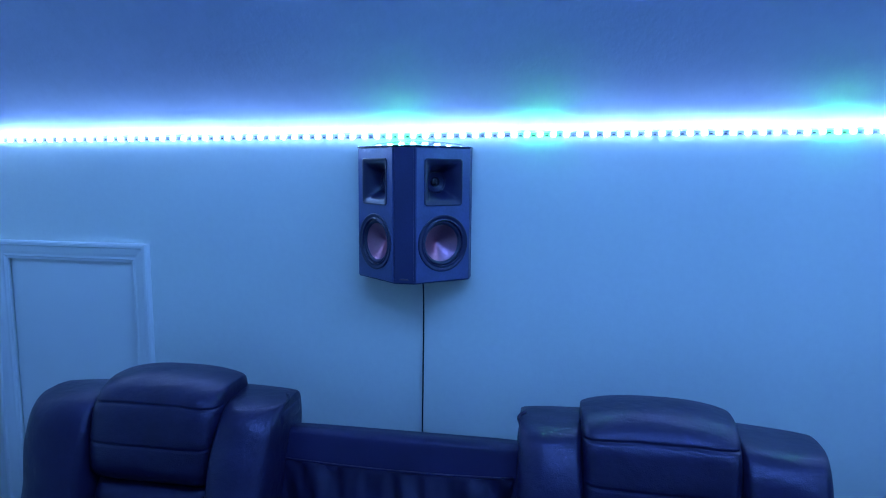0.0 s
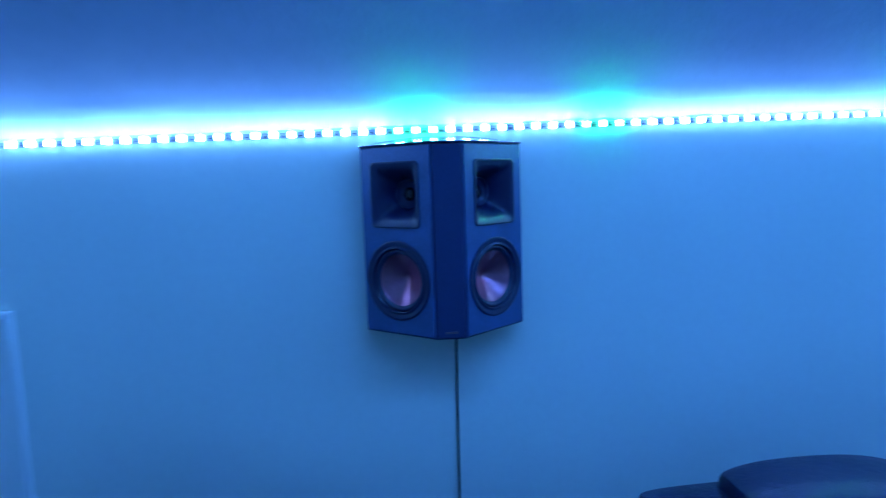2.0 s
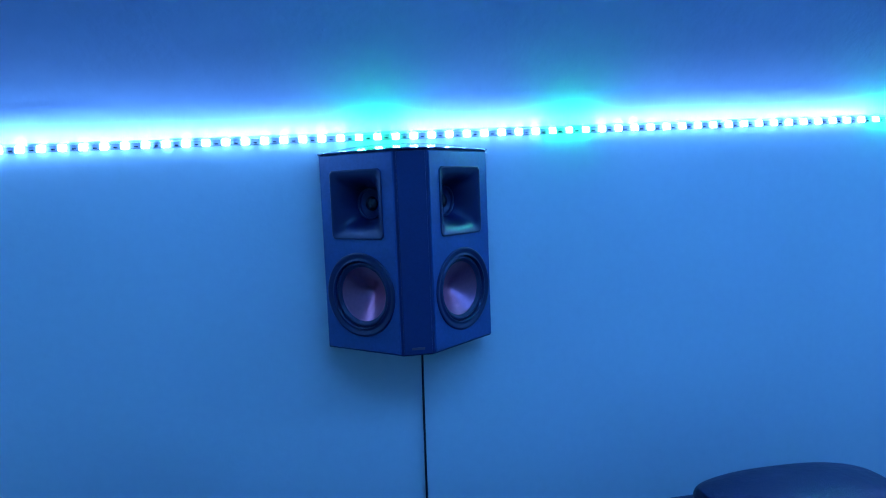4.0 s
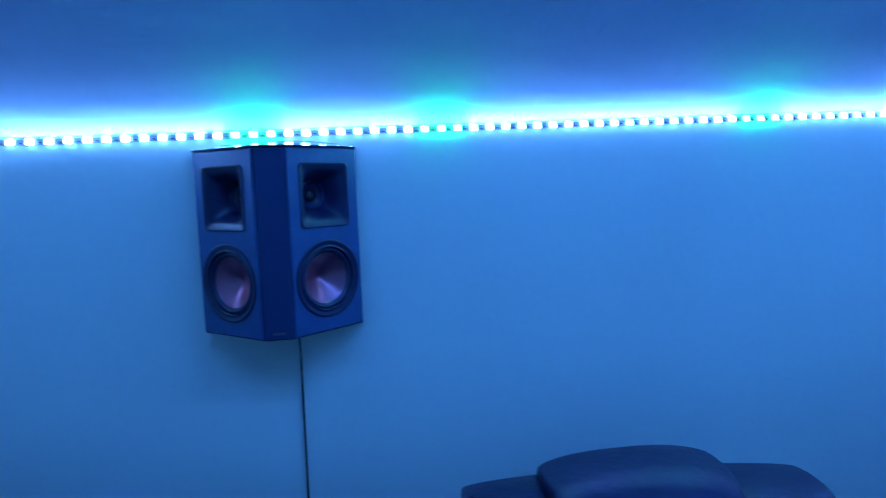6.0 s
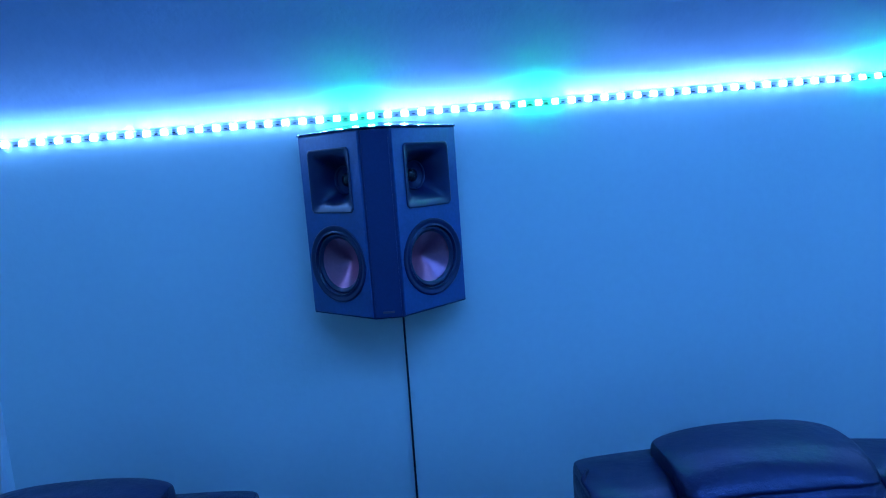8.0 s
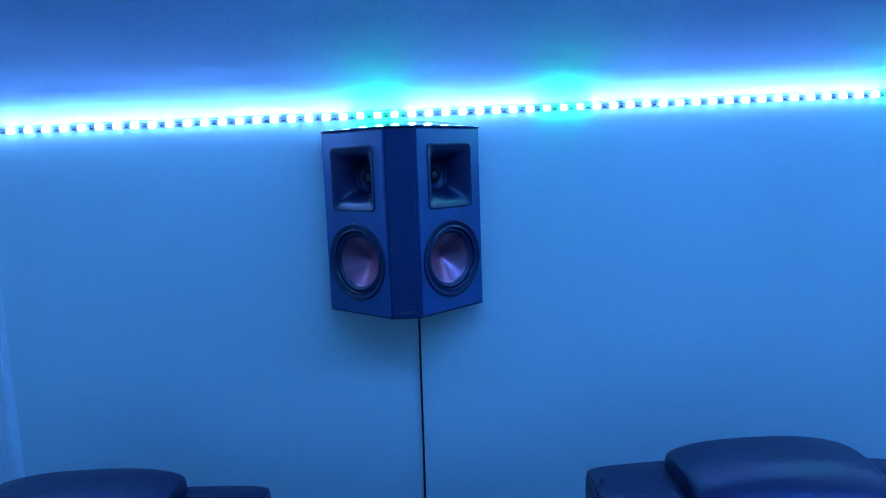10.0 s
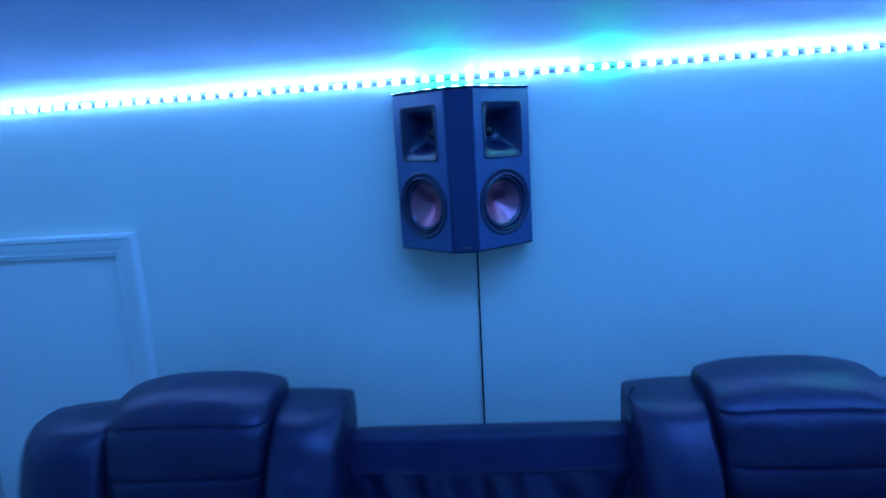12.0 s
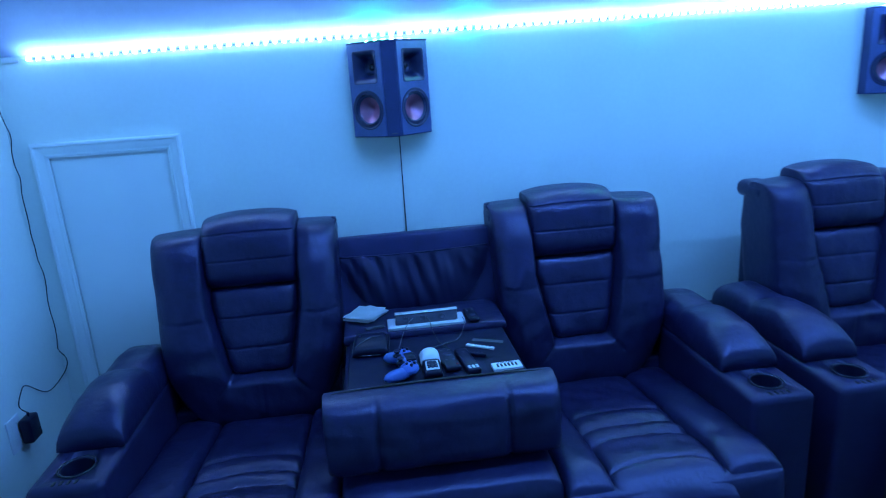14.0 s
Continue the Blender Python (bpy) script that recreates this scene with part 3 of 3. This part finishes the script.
def sofa():
    r = root("reclining_sofa", 0.025, -0.65, 0.0, "dark brown leather reclining sofa with folded-down centre table", "sofa")
    one_seat(r, 0.590, 1, 1.0)
    one_seat(r, -0.532, -1, 31.0)
    armrest(r, 0.882, 1.072, 3.0)
    armrest(r, -1.024, -0.834, 4.0)
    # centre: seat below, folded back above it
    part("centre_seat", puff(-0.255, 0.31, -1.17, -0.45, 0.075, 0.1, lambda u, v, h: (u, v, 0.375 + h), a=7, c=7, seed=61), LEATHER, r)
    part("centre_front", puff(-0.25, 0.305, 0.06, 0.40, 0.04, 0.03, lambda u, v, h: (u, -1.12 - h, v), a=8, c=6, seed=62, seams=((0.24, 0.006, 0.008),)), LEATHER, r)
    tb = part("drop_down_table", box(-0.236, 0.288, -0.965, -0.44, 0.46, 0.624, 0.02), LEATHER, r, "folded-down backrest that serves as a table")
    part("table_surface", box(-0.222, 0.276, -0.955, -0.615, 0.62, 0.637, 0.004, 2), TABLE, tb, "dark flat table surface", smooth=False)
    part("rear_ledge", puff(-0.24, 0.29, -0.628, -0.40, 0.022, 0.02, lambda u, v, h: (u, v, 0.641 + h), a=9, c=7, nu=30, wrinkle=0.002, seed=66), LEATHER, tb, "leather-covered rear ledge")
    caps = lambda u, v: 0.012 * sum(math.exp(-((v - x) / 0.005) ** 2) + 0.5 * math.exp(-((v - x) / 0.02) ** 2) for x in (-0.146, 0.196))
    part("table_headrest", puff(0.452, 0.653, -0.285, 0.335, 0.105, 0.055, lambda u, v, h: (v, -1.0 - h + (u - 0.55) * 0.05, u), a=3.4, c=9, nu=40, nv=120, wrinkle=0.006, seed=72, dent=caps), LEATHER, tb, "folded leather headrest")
    part("table_piping", tube(spline([(-0.283, -1.03, 0.628), (-0.272, -0.995, 0.648), (-0.2, -0.985, 0.654), (0.025, -0.98, 0.656), (0.25, -0.985, 0.654), (0.322, -0.995, 0.648), (0.333, -1.03, 0.628)], 6), 0.003, 6), THREAD, tb)
    # lining behind the table, with a gathered pocket
    part("lining_panel", puff(-0.262, 0.312, 0.55, 0.903, 0.016, 0.05, lambda u, v, h: (u, -0.29 - (0.91 - v) * 0.35 - h, v), a=9, c=9, nu=36, wrinkle=0.004, seed=81), CLOTH, r, "black lining cloth")
    bm = bmesh.new()
    nu, nv = 120, 24
    grid = []
    for j in range(nv + 1):
        f = j / nv
        row = []
        for i in range(nu + 1):
            s = -1 + 2 * i / nu
            top = 0.842 - 0.006 * (1 - s * s)
            low = 0.632 + 0.17 * abs(s) ** 3.2
            z = top + (low - top) * f
            x = 0.025 + s * 0.268
            sag = math.sin(f * math.pi * 0.86) * (1 - abs(s) ** 2.5)
            bulge = 0.018 + 0.036 * sag
            fold = math.sin(s * 24 - 7 * f + 1.3 * math.sin(s * 5.1))
            gather = (0.0065 * (1 + 0.6 * math.sin(s * 9 + 1)) * fold + 0.0015 * math.sin(s * 53 - 6 * f)) * (1 - 0.85 * f) * min(1, 0.3 + 5 * f) * (1 - abs(s) ** 6)
            gather += 0.006 * noise.noise(Vector((s * 6, f * 2, 2)))
            y = -0.29 - (0.91 - z) * 0.35 - bulge - gather
            row.append(bm.verts.new((x, y, z)))
        grid.append(row)
    for j in range(nv):
        for i in range(nu):
            bm.faces.new((grid[j][i], grid[j][i + 1], grid[j + 1][i + 1], grid[j + 1][i]))
    bmesh.ops.solidify(bm, geom=bm.faces[:], thickness=0.003)
    part("pocket", bm, CLOTH, r, "gathered black storage pocket")
    part("pocket_hem", tube([(0.025 + s * 0.268, -0.29 - (0.91 - 0.842 + 0.006 * (1 - s * s)) * 0.35 - 0.018, 0.842 - 0.006 * (1 - s * s)) for s in [-1 + k / 12 for k in range(25)]], 0.0028, 6), LEATHER_SIDE, r)


sofa()


def recliner():
    r = root("recliner", 1.635, -0.65, 0.0, "dark brown leather recliner with cup holder arm beside the sofa", "recliner")
    one_seat(r, 1.635, -1, 101.0)
    armrest(r, 1.145, 1.335, 5.0)


recliner()


# ---- wall adapter, its cord and the strip's connector ----
adapter = root("power_adapter", -1.41, -0.365, 0.29, "black plug-in power adapter on the wall outlet", "adapter")
part("housing", box(-1.398, -1.36, -0.398, -0.33, 0.295, 0.385, 0.008), PLASTIC, adapter)
part("strain_relief", tube([(-1.376, -0.362, 0.382), (-1.376, -0.364, 0.40)], 0.004), PLASTIC, adapter)
plate = root("wall_outlet", -1.41, -0.4, 0.28, "white plastic wall outlet plate", "outlet")
part("plate", box(-1.4095, -1.403, -0.445, -0.37, 0.285, 0.405, 0.002), WHITE_PLASTIC, plate, smooth=False)
part("socket", box(-1.4035, -1.4015, -0.425, -0.39, 0.355, 0.385, 0.001, 1), WHITE_PLASTIC, plate, smooth=False)
part("socket", box(-1.4035, -1.4015, -0.425, -0.39, 0.305, 0.335, 0.001, 1), WHITE_PLASTIC, plate, smooth=False)
lead = root("adapter_cord", -1.4, -0.02, 0.38, "thin black cord running up the corner to the strip", "cord")
run = [(-1.376, -0.364, 0.40), (-1.385, -0.385, 0.435), (-1.395, -0.34, 0.465), (-1.402, -0.29, 0.47), (-1.402, -0.2, 0.40), (-1.402, -0.14, 0.378), (-1.402, -0.06, 0.385), (-1.395, -0.012, 0.41), (-1.39, -0.010, 0.45)]
for k in range(20):
    z = 0.50 + k * 0.052
    wob = 0.009 * math.sin(k * 1.9) + 0.006 * math.sin(k * 0.7 + 1)
    run.append((-1.399 + 0.5 * abs(wob), -0.022 - wob - 0.012 * (k % 3 == 0), z))
run += [(-1.398, -0.014, 1.51), (-1.398, -0.012, 1.53)]
part("cord_run", tube(spline(run, 5), 0.0021, 6), WIRE, lead)
part("plug", tube([(-1.398, -0.012, 1.50), (-1.398, -0.012, 1.535)], 0.0055), PLASTIC, lead)
link = root("strip_connector", -1.36, -0.01, 1.53, "small white connector and lead at the strip's end", "connector")
part("jack", tube([(-1.398, -0.012, 1.532), (-1.397, -0.011, 1.562)], 0.006), WHITE_PLASTIC, link)
part("link_wire", tube(spline([(-1.397, -0.011, 1.56), (-1.392, -0.009, 1.585), (-1.375, -0.007, 1.596), (-1.36, -0.006, 1.597)]), 0.002, 6), WHITE_PLASTIC, link)
part("clip_housing", box(-1.365, -1.312, -0.012, -0.001, 1.588, 1.604, 0.002), WHITE_PLASTIC, link)
part("end_wires", box(-1.314, -1.288, -0.004, -0.001, 1.593, 1.602, 0.001), WHITE_PLASTIC, link)


# ---- things on the folded-down table ----
LEDGE, DECK = 0.664, 0.6375


def turned(bm, deg, x, y):
    bmesh.ops.rotate(bm, verts=bm.verts, cent=(x, y, 0), matrix=Matrix.Rotation(radians(deg), 3, "Z"))
    return bm


def napkins():
    r = root("napkin_stack", -0.165, -0.46, LEDGE, "loose stack of folded white paper napkins", "napkins")
    for k in range(7):
        w, d = 0.052 - 0.002 * (k % 3), 0.056
        bm = bmesh.new()
        cx, cy, turn = -0.166 + 0.008 * math.sin(k * 2.1), -0.478 + 0.006 * math.cos(k * 1.7), radians(-38 + 12 * math.sin(k * 1.3))
        grid = []
        for j in range(7):
            row = []
            for i in range(7):
                a, b = (i / 3 - 1) * w, (j / 3 - 1) * d
                z = LEDGE + 0.003 + k * 0.0026 + 0.0025 * noise.noise(Vector((a * 40, b * 40, k))) + 0.004 * (i / 6) ** 2 * (k % 2)
                row.append(bm.verts.new((cx + a * math.cos(turn) - b * math.sin(turn), cy + a * math.sin(turn) + b * math.cos(turn), z)))
            grid.append(row)
        for j in range(6):
            for i in range(6):
                bm.faces.new((grid[j][i], grid[j][i + 1], grid[j + 1][i + 1], grid[j + 1][i]))
        bmesh.ops.solidify(bm, geom=bm.faces[:], thickness=0.0016)
        part("napkin", bm, PAPER, r, smooth=False)


def power_tray():
    r = root("pop_up_outlet", 0.03, -0.59, LEDGE, "silver pop-up power outlet with black face set in the ledge", "outlet")
    x0, x1, y0, y1, z = -0.096, 0.157, -0.622, -0.535, LEDGE
    for b in ((x0, x1, y0, y0 + 0.022), (x0, x0 + 0.026, y0 + 0.022, y1), (x1 - 0.026, x1, y0 + 0.022, y1), (x0 + 0.026, x1 - 0.026, y1 - 0.008, y1)):
        part("frame_bar", box(*b, z - 0.004, z + 0.006, 0.0015, 2), SILVER, r, smooth=False)
    ux0, ux1 = x0 + 0.028, x1 - 0.022
    bm = rings([[(x, y0 + 0.024, z + 0.002), (x, y0 + 0.05, z + 0.031), (x, y0 + 0.062, z + 0.031), (x, y1 - 0.01, z + 0.002)] for x in (ux0, ux1)])
    face = part("outlet_body", bm, PLASTIC, r, "sloped black socket face", smooth=False)
    part("top_bar", box(ux0 - 0.002, ux1 + 0.002, y0 + 0.046, y0 + 0.066, z + 0.0312, z + 0.0345, 0.001, 1), SILVER, r, "bright silver lid edge", smooth=False)
    for cx in (-0.035, 0.02, 0.085):
        n = Vector((0, -0.029, 0.026)).normalized()
        c = Vector((cx, y0 + 0.037, z + 0.0165)) + n * 0.0006
        a, b = Vector((1, 0, 0)), Vector((0, 0.026, 0.029)).normalized()
        loops = [[c + n * h + 0.010 * q * (a * math.cos(t) + b * math.sin(t)) for t in [2 * math.pi * k / 20 for k in range(20)]] for h, q in ((0, 1.0), (0.0005, 0.97), (0.0005, 0.85), (0.0002, 0.8))]
        part("socket", rings(loops), PLASTIC, r)


def remote(name, cx, cy, w, l, h, deg, z, label, buttons, material=PLASTIC):
    r = root(name, cx, cy, z, label, "remote control")
    part("case", turned(box(cx - w / 2, cx + w / 2, cy - l / 2, cy + l / 2, z, z + h, min(0.006, h * 0.4), 3), deg, cx, cy), material, r)
    for bx, by, br, m in buttons:
        pts = [2 * math.pi * k / 12 for k in range(12)]
        bm = rings([[(cx + bx + q * br * math.cos(t), cy + by + q * br * math.sin(t), z + h + e) for t in pts] for e, q in ((-0.001, 1), (0.0008, 1), (0.0014, 0.8))])
        part("button", turned(bm, deg, cx, cy), m, r)
    return r


def glasses_case():
    r = root("glasses_case", -0.152, -0.69, DECK, "glossy black zipped glasses case", "case")
    shell = puff(-0.206, -0.096, -0.752, -0.63, lambda v: 0.036 - 0.10 * max(0, -0.69 - v), 0.001, lambda u, v, h: (u, v, DECK + 0.004 + h), a=4, c=4, wrinkle=0.003, seed=91)
    part("shell", turned(shell, -4, -0.152, -0.69), PLASTIC, r)
    zip_line = [(-0.152 + 0.056 * math.copysign(abs(math.cos(t)) ** 0.5, math.cos(t)), -0.69 + 0.062 * math.copysign(abs(math.sin(t)) ** 0.5, math.sin(t)), DECK + 0.006 + 0.014 * (0.5 + 0.5 * math.sin(t))) for t in [2 * math.pi * k / 40 for k in range(41)]]
    part("zip", turned(tube(zip_line, 0.0018, 6), -4, -0.152, -0.69), GREY_PLASTIC, r, "grey zip")
    ridge = [(-0.2 + 0.01 * k, -0.735 + 0.055 * math.sin(k / 10 * 1.5), DECK + 0.03 + 0.012 * math.sin(k / 10 * math.pi)) for k in range(11)]
    part("seam", tube(ridge, 0.0015, 6), GREY_PLASTIC, r)


def game_controller():
    cx, cy, z = -0.062, -0.868, DECK
    r = root("game_controller", cx, cy, z, "bright blue wireless game controller with black sticks", "controller")
    # body and grips from overlapping rounded lumps, skinned as one shell
    deg = -82
    bm = bmesh.new()

    def lump(x, y, zz, rx, ry, rz, turn=0):
        m = Matrix.Translation((cx + x, cy + y, z + zz)) @ Matrix.Rotation(radians(turn), 4, "Z") @ Matrix.Diagonal((rx, ry, rz, 1))
        bmesh.ops.create_uvsphere(bm, u_segments=24, v_segments=14, radius=1, matrix=m)

    lump(0, 0.01, 0.026, 0.05, 0.028, 0.017)
    lump(-0.047, 0.008, 0.027, 0.027, 0.028, 0.018)
    lump(0.047, 0.008, 0.027, 0.027, 0.028, 0.018)
    lump(-0.056, -0.014, 0.02, 0.02, 0.036, 0.018, -18)
    lump(0.061, -0.027, 0.02, 0.02, 0.046, 0.018, 18)
    part("shell", turned(bm, deg, cx, cy), BLUE_PLASTIC, r)
    for x in (-0.026, 0.026):
        prof = ((0.012, 0.036), (0.012, 0.041), (0.006, 0.044), (0.006, 0.050), (0.010, 0.052), (0.010, 0.0545), (0.007, 0.0535))
        bm = rings([[(cx + x + a * math.cos(t), cy - 0.012 + a * math.sin(t), z + h) for t in [2 * math.pi * k / 20 for k in range(20)]] for a, h in prof])
        part("thumb_stick", turned(bm, deg, cx, cy), PLASTIC, r, "black thumb stick")
    part("touch_pad", turned(box(cx - 0.025, cx + 0.025, cy + 0.006, cy + 0.034, z + 0.038, z + 0.0445, 0.002, 2), deg, cx, cy), PLASTIC, r, "dark touch pad")
    for dx, dy in ((0, 0.011), (0, -0.011), (0.011, 0), (-0.011, 0)):
        for side in (-1, 1):
            bm = rings([[(cx + side * 0.05 + dx + 0.0042 * q * math.cos(t), cy + 0.012 + dy + 0.0042 * q * math.sin(t), z + e) for t in [2 * math.pi * k / 12 for k in range(12)]] for e, q in ((0.04, 1), (0.0465, 1), (0.0475, 0.8))])
            part("button", turned(bm, deg, cx, cy), PLASTIC, r)
    part("light_bar", turned(box(cx - 0.03, cx + 0.03, cy + 0.033, cy + 0.038, z + 0.022, z + 0.03, 0.001, 1), deg, cx, cy), GREY_PLASTIC, r)
    r.scale = (0.98, 0.98, 0.98)


def white_handset():
    cx, cy, z = 0.017, -0.86, DECK
    r = root("white_shaver", cx, cy, z, "white and black handheld gadget lying on the table", "gadget")
    part("head", puff(cx - 0.029, cx + 0.029, cy + 0.004, cy + 0.074, 0.034, 0.001, lambda u, v, h: (u, v, z + 0.004 + h), a=2.2, c=2.2, wrinkle=0), WHITE_PLASTIC, r, "rounded white head")
    part("outline", puff(cx - 0.026, cx + 0.026, cy - 0.076, cy + 0.016, 0.02, 0.001, lambda u, v, h: (u, v, z + 0.003 + h), a=4, c=4, wrinkle=0), PLASTIC, r, "black lower body")
    part("key_frame", puff(cx - 0.02, cx + 0.02, cy - 0.066, cy - 0.006, 0.0225, 0.001, lambda u, v, h: (u, v, z + 0.003 + h), a=6, c=6, wrinkle=0), WHITE_PLASTIC, r, "thin white key frame")
    part("grip", puff(cx - 0.0165, cx + 0.0165, cy - 0.0615, cy - 0.0105, 0.0245, 0.001, lambda u, v, h: (u, v, z + 0.003 + h), a=5, c=5, wrinkle=0), PLASTIC, r, "black key panel")
    for y in (-0.058, -0.045):
        for x in (-0.011, 0, 0.011):
            part("key", box(cx + x - 0.0038, cx + x + 0.0038, cy + y - 0.0035, cy + y + 0.0035, z + 0.025, z + 0.0285, 0.001, 1), GREY_PLASTIC, r, "grey key")


def flat_card(name, label, category, cx, cy, w, d, h, deg, z, material, bars=()):
    r = root(name, cx, cy, z, label, category)
    part("body", turned(box(cx - w / 2, cx + w / 2, cy - d / 2, cy + d / 2, z, z + h, min(0.0015, h * 0.4), 2), deg, cx, cy), material, r, smooth=False)
    for bx, by, bw, bd in bars:
        part("print_bar", turned(box(cx + bx - bw / 2, cx + bx + bw / 2, cy + by - bd / 2, cy + by + bd / 2, z + h - 0.0002, z + h + 0.0006), deg, cx, cy), INK, r, smooth=False)
    return r


napkins()
power_tray()
remote("remote_control", 0.183, -0.575, 0.036, 0.105, 0.014, 4, LEDGE, "small black remote control on the leather ledge", [(x, y, 0.004, GREY_PLASTIC) for x in (-0.009, 0.009) for y in (0.02, 0.034)] + [(0, -0.02, 0.011, RUBBER)])
remote("remote_control", 0.07, -0.845, 0.045, 0.135, 0.017, 6, DECK, "black remote control with a red button", [(0, 0.018, 0.013, RUBBER), (0, 0.018, 0.005, GREY_PLASTIC), (-0.012, 0.045, 0.004, GREY_PLASTIC), (0.012, 0.045, 0.004, GREY_PLASTIC), (-0.011, -0.02, 0.004, GREY_PLASTIC), (0.011, -0.02, 0.004, GREY_PLASTIC), (0.013, -0.052, 0.003, RED)])
remote("remote_control", 0.121, -0.872, 0.038, 0.15, 0.019, 8, DECK, "slim black television remote control", [(0, 0.045, 0.004, GREY_PLASTIC)] + [(x, y, 0.0042, WHITE_PLASTIC) for x in (-0.011, 0, 0.011) for y in (-0.052, -0.062)])
glasses_case()
game_controller()
white_handset()
flat_card("white_stick", "thin white plastic strip with print", "strip", 0.176, -0.768, 0.09, 0.014, 0.006, -33, DECK, WHITE_PLASTIC, [(-0.03 + 0.012 * k, 0.004, 0.008, 0.003) for k in range(6)])
flat_card("clear_sleeve", "thin dark plastic sleeve", "sleeve", 0.207, -0.728, 0.098, 0.02, 0.002, -26, DECK, GREY_PLASTIC)
flat_card("pocket_lighter", "small dark plastic pocket lighter", "lighter", 0.158, -0.826, 0.055, 0.012, 0.01, -28, DECK, PLASTIC)
flat_card("printed_card", "small white card with dark printed bars", "card", 0.225, -0.921, 0.083, 0.042, 0.009, 2, DECK, PAPER, [(-0.026 + 0.0105 * k, 0.0, 0.006, 0.02) for k in range(6)] + [(0, 0.015, 0.05, 0.002)])
flat_card("key_fob", "small grey fob lying on the ledge", "fob", -0.137, -0.592, 0.062, 0.012, 0.008, 12, LEDGE, GREY_PLASTIC)
for name, label, pts in (
    ("charging_cable", "thin grey cable from the outlet to the controller", [(-0.012, -0.585, 0.682), (-0.025, -0.615, 0.685), (-0.045, -0.645, 0.668), (-0.062, -0.69, 0.645), (-0.07, -0.74, 0.641), (-0.068, -0.79, 0.641), (-0.06, -0.84, 0.66)]),
    ("charging_cable", "thin black cable trailing over the ledge", [(0.035, -0.585, 0.682), (0.04, -0.62, 0.68), (0.045, -0.65, 0.66), (0.058, -0.7, 0.641), (0.075, -0.74, 0.641), (0.08, -0.775, 0.645)]),
    ("charging_cable", "thin pale cable with a plug on the table", [(0.15, -0.59, 0.672), (0.152, -0.62, 0.672), (0.145, -0.65, 0.66), (0.12, -0.69, 0.641), (0.085, -0.715, 0.641), (0.04, -0.735, 0.641), (0.03, -0.745, 0.641)]),
):
    c = root(name, pts[-1][0], pts[-1][1], DECK, label, "cable")
    part("cable_run", tube(spline(pts, 6), 0.0012, 6), GREY_PLASTIC if "grey" in label or "pale" in label else WIRE, c)
    end = Vector(pts[-1])
    part("cable_plug", box(end.x - 0.005, end.x + 0.005, end.y - 0.012, end.y + 0.004, end.z - 0.003, end.z + 0.004, 0.001, 1), GREY_PLASTIC, c, smooth=False)
